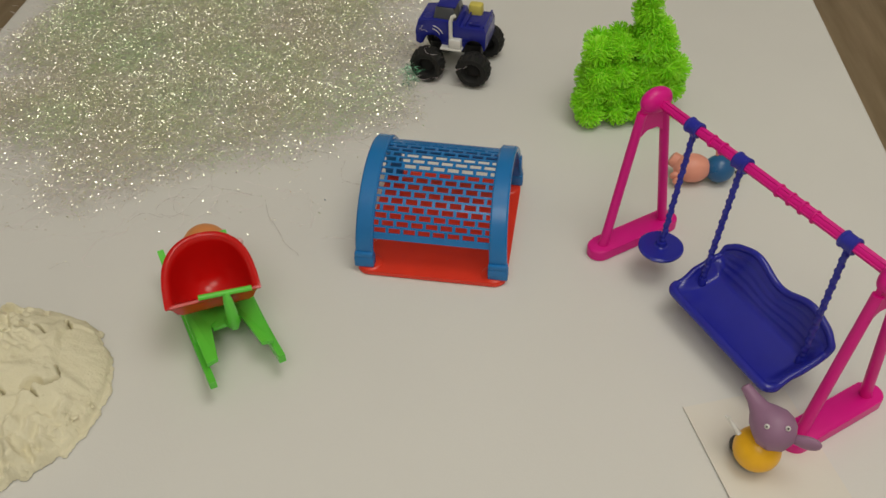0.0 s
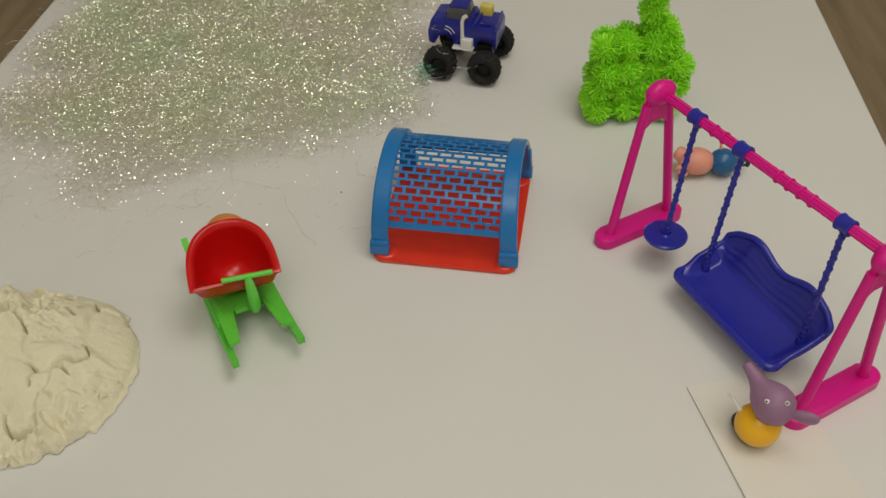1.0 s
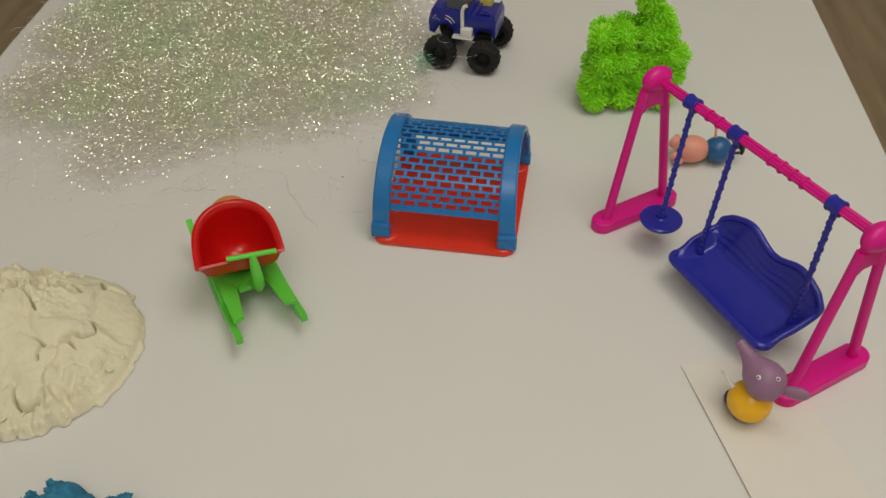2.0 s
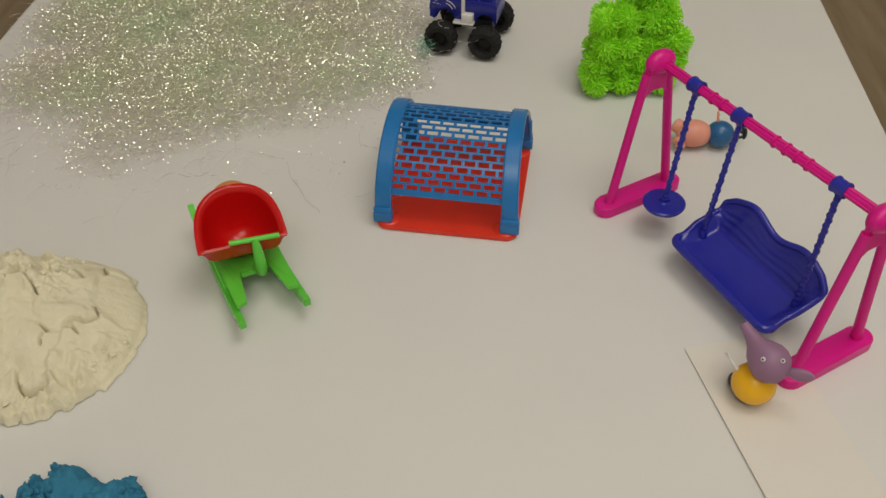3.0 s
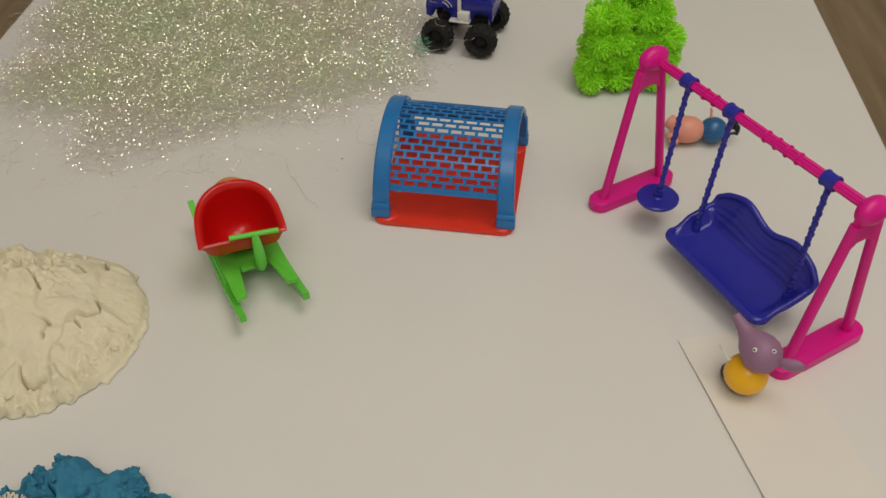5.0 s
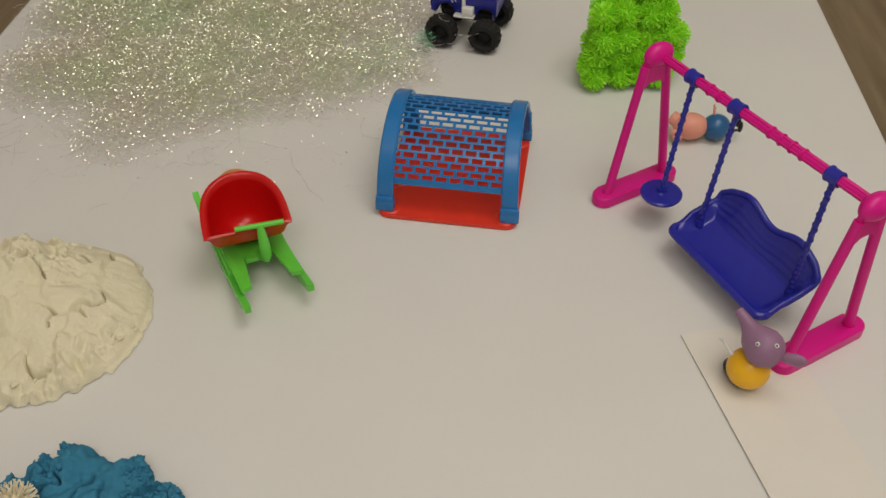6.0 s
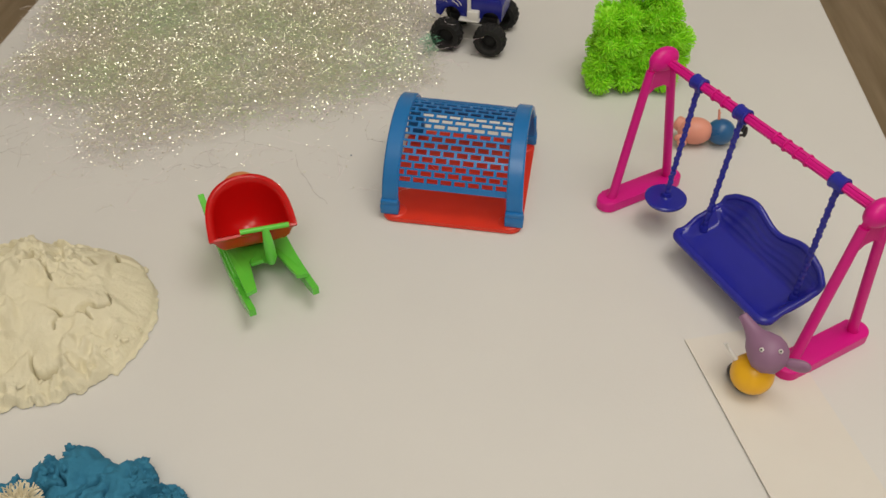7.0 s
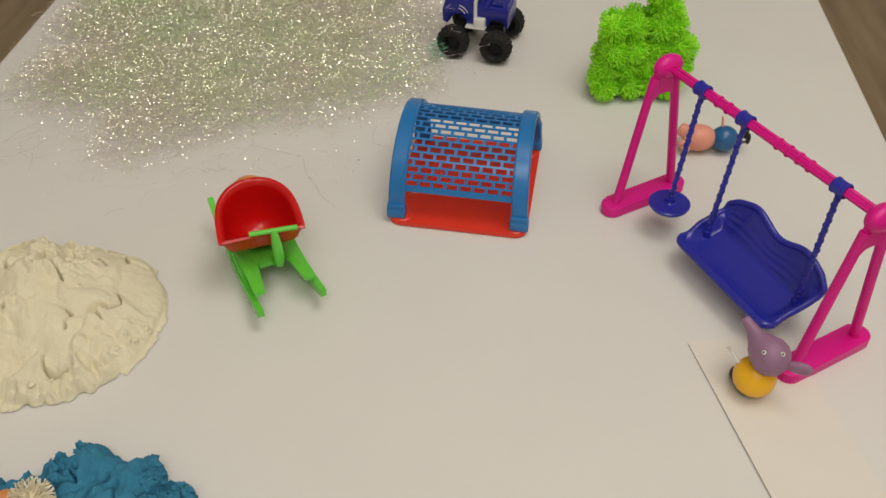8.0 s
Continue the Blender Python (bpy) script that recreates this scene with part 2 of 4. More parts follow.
def build_cloth():
    """One sheet: flat top, a rounded turn at the table's edge and a hanging skirt with soft folds."""
    bm = bmesh.new()
    nx, ny = 90, 120
    prof = [(-0.0035, 0.0), (-0.0012, -0.0008), (0.0, -0.003), (0.001, -0.03), (0.004, -0.10), (0.007, -0.17)]
    cx, cy, hx, hy = (X0 + X1) / 2, (Y0 + Y1) / 2, (X1 - X0) / 2, (Y1 - Y0) / 2
    grid = {}
    for i in range(nx + 1):
        for j in range(ny + 1):
            x = cx + (hx - 0.0035) * (2 * i / nx - 1)
            y = cy + (hy - 0.0035) * (2 * j / ny - 1)
            z = 0.0006 * (noise.noise(Vector((x * 5, y * 5, 1.3)))) - 0.0006
            grid[i, j] = bm.verts.new((x, y, z))
    for i in range(nx):
        for j in range(ny):
            bm.faces.new((grid[i, j], grid[i + 1, j], grid[i + 1, j + 1], grid[i, j + 1]))
    ring = [grid[i, 0] for i in range(nx)] + [grid[nx, j] for j in range(ny)] + [grid[i, ny] for i in range(nx, 0, -1)] + [grid[0, j] for j in range(ny, 0, -1)]
    last = ring
    for d, z in prof[1:]:
        row = []
        for k, v in enumerate(ring):
            ox = (v.co.x - cx) / (hx - 0.0035)
            oy = (v.co.y - cy) / (hy - 0.0035)
            ux = ox if abs(ox) > 0.999 else 0.0
            uy = oy if abs(oy) > 0.999 else 0.0
            fold = 0.006 * min(1.0, -z / 0.1) * math.sin(k * 0.33 + 0.8 * math.sin(k * 0.11))
            e = d + 0.0035 + max(0.0, fold)
            row.append(bm.verts.new((v.co.x + ux * e, v.co.y + uy * e, z)))
        for k in range(len(ring)):
            q = (k + 1) % len(ring)
            bm.faces.new((last[k], last[q], row[q], row[k]))
        last = row
    whole("tablecloth", bm, CLOTH, Matrix.Identity(4), "smooth white tablecloth hanging over the table's edges", "tablecloth", angle=80)


build_table()
build_cloth()

# ---- swing set ----


def chain(bm, top, low, r=0.0019, turns=14):
    """A moulded chain: a twisted bar with a bulge at every link."""
    top, low = Vector(top), Vector(low)
    n = turns * 6
    axis = (low - top).normalized()
    u = axis.orthogonal().normalized()
    w = axis.cross(u)
    pts, rad = [], []
    for i in range(n + 1):
        t = i / n
        a = 2 * math.pi * turns * t / 2
        pts.append(top.lerp(low, t) + (u * math.cos(a) + w * math.sin(a)) * 0.00022)
        rad.append(r * (1 + 0.13 * math.cos(2 * math.pi * turns * t)))
    tube(bm, pts, rad, 10)


def collar(bm, x, z):
    m = pose(x, 0.002, z, 0, 90, 0)
    lathe(bm, [(0.0032, -0.0047), (0.0047, -0.0047), (0.0051, -0.0042), (0.0051, -0.0032), (0.0047, -0.0028), (0.0047, 0.0028), (0.0051, 0.0032),
               (0.0051, 0.0042), (0.0047, 0.0047), (0.0032, 0.0047), (0.0032, -0.0047)], 28, m)


def ease(t):
    t = max(0.0, min(1.0, t))
    return t * t * (3 - 2 * t)


def bench_mesh():
    """Seat, turned-up ends and wavy backrest as one moulded shell inside a thick rolled rim."""
    bm = bmesh.new()
    nx, nv = 72, 48
    xa, xb = -0.0225, 0.0685
    grid = np.zeros((nx + 1, nv + 1, 3))
    for i in range(nx + 1):
        u = i / nx
        e = abs(2 * u - 1)
        end = ease((e - 0.80) / 0.20)
        wave = 0.0036 * math.cos(4 * math.pi * (u - 0.25)) - 0.0035 * ease((e - 0.86) / 0.14)
        for j in range(nv + 1):
            v = j / nv
            if v < 0.46:
                s = v / 0.46
                y = -0.0255 + 0.031 * s
                z = 0.0235 - 0.0034 * math.sin(math.pi * s ** 0.8) - 0.0016 * (1 - s) ** 6
                lift = 0.0075 * ease(s * 1.6 + 0.12)
            else:
                s = (v - 0.46) / 0.54
                y = 0.0055 + 0.0115 * s ** 0.8
                z = 0.0235 + (0.0215 + wave) * s ** 1.12
                lift = 0.0075 * (1 - ease(s * 1.25))
                if 0.14 < s < 0.92:
                    y -= 0.0004 * (1 - end) * math.sin((s - 0.14) / 0.78 * math.pi * 4) ** 2
            corner = max(0.0, (e - 0.90) / 0.10)
            y += 0.0060 * (1 - math.sqrt(max(0.0, 1 - corner ** 2.4))) * max(0.0, 1 - v / 0.30)
            y -= 0.0040 * end * max(0.0, v - 0.46)
            grid[i, j] = (xa + (xb - xa) * u, y, z + lift * end)
    du = np.gradient(grid, axis=0)
    dv = np.gradient(grid, axis=1)
    n = np.cross(du, dv)
    n /= np.linalg.norm(n, axis=2, keepdims=True)
    inner = [[bm.verts.new(grid[i, j]) for j in range(nv + 1)] for i in range(nx + 1)]
    outer = [[bm.verts.new(grid[i, j] - n[i, j] * 0.0024) for j in range(nv + 1)] for i in range(nx + 1)]
    for i in range(nx):
        for j in range(nv):
            bm.faces.new((inner[i][j], inner[i + 1][j], inner[i + 1][j + 1], inner[i][j + 1]))
            bm.faces.new((outer[i][j], outer[i][j + 1], outer[i + 1][j + 1], outer[i + 1][j]))
    around = [(i, 0) for i in range(nx)] + [(nx, j) for j in range(nv)] + [(i, nv) for i in range(nx, 0, -1)] + [(0, j) for j in range(nv, 0, -1)]
    for (a, b), (c, d) in zip(around, around[1:] + around[:1]):
        bm.faces.new((inner[a][b], outer[a][b], outer[c][d], inner[c][d]))
    rim = [(inner[a][b].co + outer[a][b].co) / 2 for a, b in around]
    for _ in range(3):
        rim = [(rim[k - 1] + rim[k] * 2 + rim[(k + 1) % len(rim)]) / 4 for k in range(len(rim))]
    radii = [0.0029 if b == 0 else 0.0023 for a, b in around]
    tube(bm, rim + rim[:1], radii + radii[:1], 12, cap=False)
    mid = Vector((0.023, -0.004, 0.030))
    skew = Matrix.Translation(mid + Vector((-0.001, -0.002, 0))) @ Euler((0, radians(1.7), radians(-2.5))).to_matrix().to_4x4() @ Matrix.Translation(-mid)
    bmesh.ops.transform(bm, matrix=skew, verts=bm.verts)
    return bm


def build_swing():
    t = thing("swing_set", pose(0.2390, 0.3675, 0.0, 0, 0, -56.3), "magenta plastic toy swing set with royal blue seats on the table", "swing set")
    H = 0.1150
    for x in (-0.0905, 0.0905):
        bm = bmesh.new()
        slab(bm, stadium(0.0745, 0.0165, 14), 0.0002, 0.0078)
        bmesh.ops.bevel(bm, geom=[e for e in bm.edges if all(v.co.z > 0.007 for v in e.verts)], offset=0.0014, segments=3, profile=0.5, affect="EDGES")
        bmesh.ops.translate(bm, verts=bm.verts, vec=(x, 0, 0))
        part("base", bm, PINK, t)
        for y in (-0.025, 0.025):
            bm = bmesh.new()
            tube(bm, [(x, y * 1.06, 0.006), (x, y, 0.011), (x, y * 0.36, H - 0.006)], [0.0040, 0.0033, 0.0031], 16)
            part("leg", bm, PINK, t)
        bm = bmesh.new()
        slab(bm, [(-0.0125, H - 0.032), (-0.0095, H - 0.024), (-0.004, H - 0.0195), (0.004, H - 0.0195), (0.0095, H - 0.024), (0.0125, H - 0.032), (0.0095, H), (-0.0095, H)], -0.0016, 0.0016)
        bmesh.ops.transform(bm, matrix=Matrix(((0, 0, 1, x), (1, 0, 0, 0), (0, 1, 0, 0), (0, 0, 0, 1))), verts=bm.verts)
        part("gusset", bm, PINK, t)
        bm = bmesh.new()
        vs = ball(bm, (0, 0, 0), (0.0068, 0.0116, 0.0088), 28)
        for v in vs:
            v.co.z = max(v.co.z, -0.0062)
            v.co += Vector((x, 0.001, H + 0.0005))
        part("end_cap", bm, PINK, t)
    bm = bmesh.new()
    lathe(bm, [(0.0, -0.088), (0.0028, -0.088), (0.0028, 0.088), (0.0, 0.088)], 20, pose(0, 0.002, H, 0, 90, 0))
    for a in (35, 100, 180, 260, 320):
        c, q = math.cos(radians(a)), math.sin(radians(a))
        box(bm, (0, 0.002 + 0.0029 * c, H + 0.0029 * q), (0.172, 0.0011, 0.0011), 0.0002, Matrix.Rotation(radians(a), 3, "X"))
    bar = part("crossbar", bm, PINK, t)
    for x in (-0.041, -0.032, 0.012, 0.0205, 0.029, 0.0375):
        bm = bmesh.new()
        lathe(bm, [(0.0026, -0.0006), (0.0040, -0.0006), (0.0042, 0), (0.0040, 0.0006), (0.0026, 0.0006)], 20, pose(x, 0.002, H, 0, 90, 0))
        part("stop_ring", bm, PINK, bar)
    collars = []
    for x in (-0.0565, -0.0165, 0.0608):
        bm = bmesh.new()
        collar(bm, x, H)
        collars.append(part("collar", bm, NAVY, t, "royal blue hanger collar"))
    disc = Vector((-0.0535, -0.0095, 0.0255))
    bm = bmesh.new()
    chain(bm, (-0.0565, 0.002, H - 0.0045), disc + Vector((0, 0, 0.003)), turns=22)
    part("chain", bm, NAVY, collars[0])
    bm = bmesh.new()
    lathe(bm, [(0, -0.004), (0.008, -0.0038), (0.0135, -0.0015), (0.0147, 0.0004), (0.0147, 0.0014), (0.0138, 0.0022), (0.0045, 0.0024), (0.0036, 0.0032), (0.0034, 0.006), (0, 0.006)],
          40, Matrix.Translation(disc))
    part("disc_seat", bm, NAVY, t, "round royal blue disc seat")
    bench = part("bench_seat", bench_mesh(), NAVY, t, "glossy royal blue bench seat with a wavy ribbed back", angle=50)
    for hang, x, low in ((collars[1], -0.0165, (-0.0170, -0.006, 0.0255)), (collars[2], 0.0608, (0.0610, -0.001, 0.0255))):
        bm = bmesh.new()
        chain(bm, (x, 0.002, H - 0.0045), low, turns=22)
        part("chain", bm, NAVY, hang)
        bm = bmesh.new()
        lathe(bm, [(0, -0.003), (0.0030, -0.003), (0.0028, 0.0005), (0.0022, 0.002), (0, 0.002)], 16, Matrix.Translation(low))
        part("chain_socket", bm, NAVY, bench)


build_swing()

# ---- arched tunnel ----


def build_tunnel():
    t = thing("play_tunnel", pose(0.0548, 0.4500, 0.0, 0, 0, -5.2), "blue plastic toy tunnel with brick lattice on a red base", "toy tunnel")
    R, Z0 = 0.0505, 0.014
    bm = bmesh.new()
    out = []
    for cx, cy, a0 in ((0.0424, 0.0460, 0), (-0.0424, 0.0460, 90), (-0.0424, -0.0480, 180), (0.0424, -0.0480, 270)):
        out += [(cx + 0.0088 * math.cos(radians(a0 + 10 * k)), cy + 0.0088 * math.sin(radians(a0 + 10 * k))) for k in range(10)]
    slab(bm, out, 0.0002, 0.0032)
    bmesh.ops.bevel(bm, geom=[e for e in bm.edges if all(v.co.z > 0.003 for v in e.verts)], offset=0.0009, segments=2, profile=0.5, affect="EDGES")
    plate = part("base_plate", bm, RED, t, "orange-red plastic base plate")
    for x in (-0.0424, 0.0424):
        for y in (-0.0478, 0.0458):
            bm = bmesh.new()
            lathe(bm, [(0, 0.0030), (0.0080, 0.0030), (0.0084, 0.0034), (0.0076, 0.0041), (0.0055, 0.0044), (0, 0.0044)], 24, pose(x, y, 0))
            part("peg", bm, RED, plate, "round orange-red peg")
    for s in (-1, 1):
        bm = bmesh.new()
        n = 48
        sec = [(-0.0060, 0.0), (-0.0060, 0.0022), (-0.0048, 0.0032), (0.0048, 0.0032), (0.0060, 0.0022), (0.0060, 0.0), (0.0048, -0.0012), (-0.0048, -0.0012)]
        rings = []
        legs = [(-1, z) for z in (0.004, 0.008)] + [(0, a) for a in range(n + 1)] + [(1, z) for z in (0.008, 0.004)]
        for kind, val in legs:
            ring = []
            for dx, dr in sec:
                if kind == 0:
                    a = math.pi * val / n
                    p = (s * 0.0456 + dx, -(R + dr - 0.0015) * math.cos(a), Z0 + (R + dr - 0.0015) * math.sin(a))
                else:
                    p = (s * 0.0456 + dx, kind * (R + dr - 0.0015), val)
                ring.append(bm.verts.new(p))
            rings.append(ring)
        for a, b in zip(rings, rings[1:]):
            for k in range(8):
                bm.faces.new((a[k], a[(k + 1) % 8], b[(k + 1) % 8], b[k]))
        bm.faces.new(rings[0][::-1])
        bm.faces.new(rings[-1])
        rim = part("arch_rim", bm, BLUE, t)
        for q in (-1, 1):
            bm = bmesh.new()
            box(bm, (s * 0.0456, q * 0.0508, 0.0085), (0.0136, 0.0074, 0.0088), 0.0012)
            box(bm, (s * 0.0456, q * 0.0514, 0.0145), (0.0130, 0.0058, 0.0042), 0.0011)
            part("rim_foot", bm, BLUE, rim)
            if s > 0 and q > 0:
                bm = bmesh.new()
                box(bm, (s * 0.0510, q * 0.0465, 0.026), (0.0026, 0.006, 0.014), 0.0008)
                part("hinge_lug", bm, BLUE, rim)
    # brick-pattern lattice: long rails and short staggered uprights bent round the arch
    bm = bmesh.new()
    a0, a1, rows, cols = radians(19), radians(161), 23, 8
    half, r0, r1 = 0.0405, R - 0.0022, R - 0.0012
    step = (a1 - a0) / rows

    def piece(x0, x1, b0, b1, cuts=1):
        prev = None
        for c in range(cuts + 1):
            b = b0 + (b1 - b0) * c / cuts
            ring = [bm.verts.new((x, -r * math.cos(b), Z0 + r * math.sin(b))) for x, r in ((x0, r0), (x1, r0), (x1, r1), (x0, r1))]
            if prev:
                for k in range(4):
                    bm.faces.new((prev[k], prev[(k + 1) % 4], ring[(k + 1) % 4], ring[k]))
            else:
                bm.faces.new(ring[::-1])
            prev = ring
        bm.faces.new(prev)

    for i in range(rows + 1):
        c = a0 + step * i
        bar = 0.15 if c < radians(108) else 0.34
        piece(-half, half, c - step * (bar if i > 0 else 0.8), c + step * (bar if i < rows else 0.8))
    pitch = 2 * half / cols
    for i in range(rows):
        off = 0.5 if i % 2 else 0.0
        for k in range(cols + 1):
            x = -half + (k + off) * pitch
            if x > half:
                continue
            w = 0.0011
            piece(max(-half, x - w), min(half, x + w), a0 + step * (i + 0.12), a0 + step * (i + 0.88))
    part("brick_lattice", bm, BLUE, t, "blue lattice of brick-shaped openings", smooth=False)
    # moulding draft: the arch narrows slightly towards its crown
    for ob in t.children_recursive:
        for v in ob.data.vertices:
            v.co.x *= 1 - (0.72 if v.co.x < 0 else 1.0) * max(0.0, v.co.z - 0.01)
            v.co.z -= (0.055 + 0.40 * v.co.x) * max(0.0, v.co.z - 0.016)


build_tunnel()

# ---- rocking seat ----


def d_loop(n=56, wx=0.0256, y0=-0.020, y1=0.021):
    """D-shaped outline: straight in front, round behind."""
    pts = []
    m = n // 4
    for k in range(m):
        pts.append((-wx + 2 * wx * k / m, y0))
    for k in range(n - m + 1):
        a = math.pi * k / (n - m)
        pts.append((wx * math.copysign(abs(math.cos(a)) ** 0.82, math.cos(a)) * (1 + 0.05 * math.sin(2 * a) ** 2), y0 + (y1 - y0) * max(0.0, math.sin(a)) ** 0.86))
    return pts[:-1]


def build_rocker():
    t = thing("rocking_seat", pose(-0.0775, 0.3425, 0.0, 0, 0, 31.0), "green plastic toy rocker with a cherry red bucket seat", "toy rocker")
    for s in (-1, 1):
        bm = bmesh.new()
        n = 22
        prev = None
        for i in range(n + 1):
            y = -0.055 + 0.117 * i / n
            base = 4.6 * y * y if y < 0 else 6.2 * y * y
            h = 0.0105 - 0.0045 * (abs(y) / 0.055) ** 3
            x = s * 0.0212
            ring = [bm.verts.new((x + dx, y, z)) for dx, z in ((-0.0021, base + 0.0002), (0.0021, base + 0.0002), (0.0021, base + h), (-0.0021, base + h))]
            if prev:
                for k in range(4):
                    bm.faces.new((prev[k], prev[(k + 1) % 4], ring[(k + 1) % 4], ring[k]))
            else:
                bm.faces.new(ring[::-1])
            prev = ring
        bm.faces.new(prev)
        bmesh.ops.bevel(bm, geom=[e for e in bm.edges if e.calc_face_angle(0) > 0.8], offset=0.0006, segments=2, profile=0.5, affect="EDGES")
        part("runner", bm, GREEN, t)
        bm = bmesh.new()
        slab(bm, [(s * 0.0205, 0.02), (s * 0.0035, 0.02), (s * 0.0045, -0.0075), (s * 0.0095, -0.0110), (s * 0.0135, -0.041), (s * 0.0205, -0.043)][::s], 0.0165, 0.0195)
        for v in bm.verts:
            v.co.z += 3.0 * min(0, v.co.y + 0.01) ** 2
        bmesh.ops.bevel(bm, geom=[e for e in bm.edges if e.calc_face_angle(0) > 0.8], offset=0.0007, segments=2, profile=0.5, affect="EDGES")
        part("side_plate", bm, GREEN, t)
    bm = bmesh.new()
    box(bm, (0, 0.005, 0.0169), (0.038, 0.03, 0.004), 0.001)
    box(bm, (0, -0.0080, 0.0165), (0.018, 0.009, 0.004), 0.001)
    for sx in (-1, 1):
        box(bm, (sx * 0.0205, 0.0, 0.0105), (0.003, 0.03, 0.012), 0.0008)
    part("deck", bm, GREEN, t)
    bm = bmesh.new()
    tube(bm, [(0.003, -0.0228, 0.0235), (0.003, -0.0238, 0.029), (0.003, -0.0235, 0.038), (0.003, -0.0222, 0.047), (0.003, -0.0213, 0.0530)], [0.0026, 0.0038, 0.0036, 0.0028, 0.0019], 16)
    tube(bm, [(0.001, -0.008, 0.0175), (0.002, -0.016, 0.0190), (0.003, -0.0228, 0.0245)], [0.0022, 0.0024, 0.0026], 12)
    post = part("handle_post", bm, GREEN, t)
    bm = bmesh.new()
    tube(bm, [(-0.0125, -0.0180, 0.0520), (0.0180, -0.0245, 0.0520)], 0.0017, 14)
    bmesh.ops.bevel(bm, geom=[e for e in bm.edges if e.calc_face_angle(0) > 0.8], offset=0.0006, segments=2, profile=0.5, affect="EDGES")
    part("handlebar", bm, GREEN, post)
    # bucket: an outer and an inner skin with a flared lip
    loop = d_loop()
    bm = bmesh.new()

    def ring(scale, z, slope, dy, lip=0.0):
        out = []
        for x, y in loop:
            k = 1 + lip / 0.025
            out.append(bm.verts.new((x * scale * k, (y - 0.0) * scale * k + dy, z + slope * (y + 0.021))))
        return out

    skins = []
    for lip, s, z, slope, dy in ((0.002, 1.0, 0.0465, 0.34, 0.0), (0.0028, 1.0, 0.0480, 0.34, 0.0), (0.0012, 1.0, 0.0490, 0.34, 0.0), (-0.0008, 0.97, 0.0480, 0.34, 0.0), (-0.0012, 0.94, 0.0440, 0.32, 0.0003),
                                 (-0.0012, 0.88, 0.0385, 0.27, 0.0012), (-0.0012, 0.77, 0.0330, 0.19, 0.0026), (-0.0012, 0.63, 0.0290, 0.11, 0.0040), (-0.0012, 0.46, 0.0262, 0.05, 0.0046),
                                 (-0.0012, 0.26, 0.0248, 0.02, 0.0046), (-0.0012, 0.08, 0.0243, 0.0, 0.0046)):
        skins.append(ring(s, z, slope, dy, lip))
    outer = []
    for lip, s, z, slope, dy in ((0.001, 0.985, 0.0457, 0.34, 0.0), (0.0, 0.96, 0.0425, 0.32, 0.0003), (0.0, 0.89, 0.0368, 0.27, 0.0012), (0.0, 0.78, 0.0312, 0.19, 0.0030),
                                 (0.0, 0.64, 0.0270, 0.11, 0.0046), (0.0, 0.47, 0.0238, 0.05, 0.0050), (0.0, 0.28, 0.0196, 0.0, 0.0050), (0.0, 0.08, 0.0194, 0.0, 0.0050)):
        outer.append(ring(s, z, slope, dy, lip))
    rows = outer[::-1] + skins
    for a, b in zip(rows, rows[1:]):
        for k in range(len(loop)):
            q = (k + 1) % len(loop)
            bm.faces.new((a[k], a[q], b[q], b[k]))
    bm.faces.new(rows[0][::-1])
    bm.faces.new(rows[-1])
    bmesh.ops.transform(bm, matrix=pose(-0.0012, 0.0030, 0, 0, 0, -8), verts=bm.verts)
    part("bucket_seat", bm, CHERRY, t, "cherry red bucket seat with a rolled rim", angle=60)


build_rocker()

# ---- monster truck ----


def wheel_meshes():
    bm = bmesh.new()
    R, W, n = 0.0152, 0.0160, 72
    prof = [(0.0075, -W / 2 + 0.002, 0), (0.0090, -W / 2, 0), (0.0128, -W / 2, 0), (R - 0.0012, -W / 2 + 0.0024, 1), (R, -W / 4, 1), (R, -0.0004, 1), (R, 0.0004, 2), (R, W / 4, 2),
            (R - 0.0012, W / 2 - 0.0024, 2), (0.0128, W / 2, 0), (0.0090, W / 2, 0), (0.0075, W / 2 - 0.002, 0)]
    rings = []
    for r, z, lug in prof:
        ring = []
        for k in range(n):
            high = lug == 0 or ((k + (2 if lug == 2 else 0)) % 4) < 2
            q = r if high else r - 0.0011
            ring.append(bm.verts.new((q * math.cos(2 * math.pi * k / n), q * math.sin(2 * math.pi * k / n), z)))
        rings.append(ring)
    for a, b in zip(rings, rings[1:]):
        for k in range(n):
            bm.faces.new((a[k], a[(k + 1) % n], b[(k + 1) % n], b[k]))
    tyre = finish("tyre", bm, RUBBER)
    bm = bmesh.new()
    lathe(bm, [(0, -W / 2 + 0.005), (0.004, -W / 2 + 0.005), (0.0066, -W / 2 + 0.0065), (0.0078, -W / 2 + 0.0018), (0.0078, W / 2 - 0.0018), (0.0066, W / 2 - 0.0065), (0.004, W / 2 - 0.005), (0, W / 2 - 0.005)], 28)
    return tyre, finish("rim", bm, RUBBER)


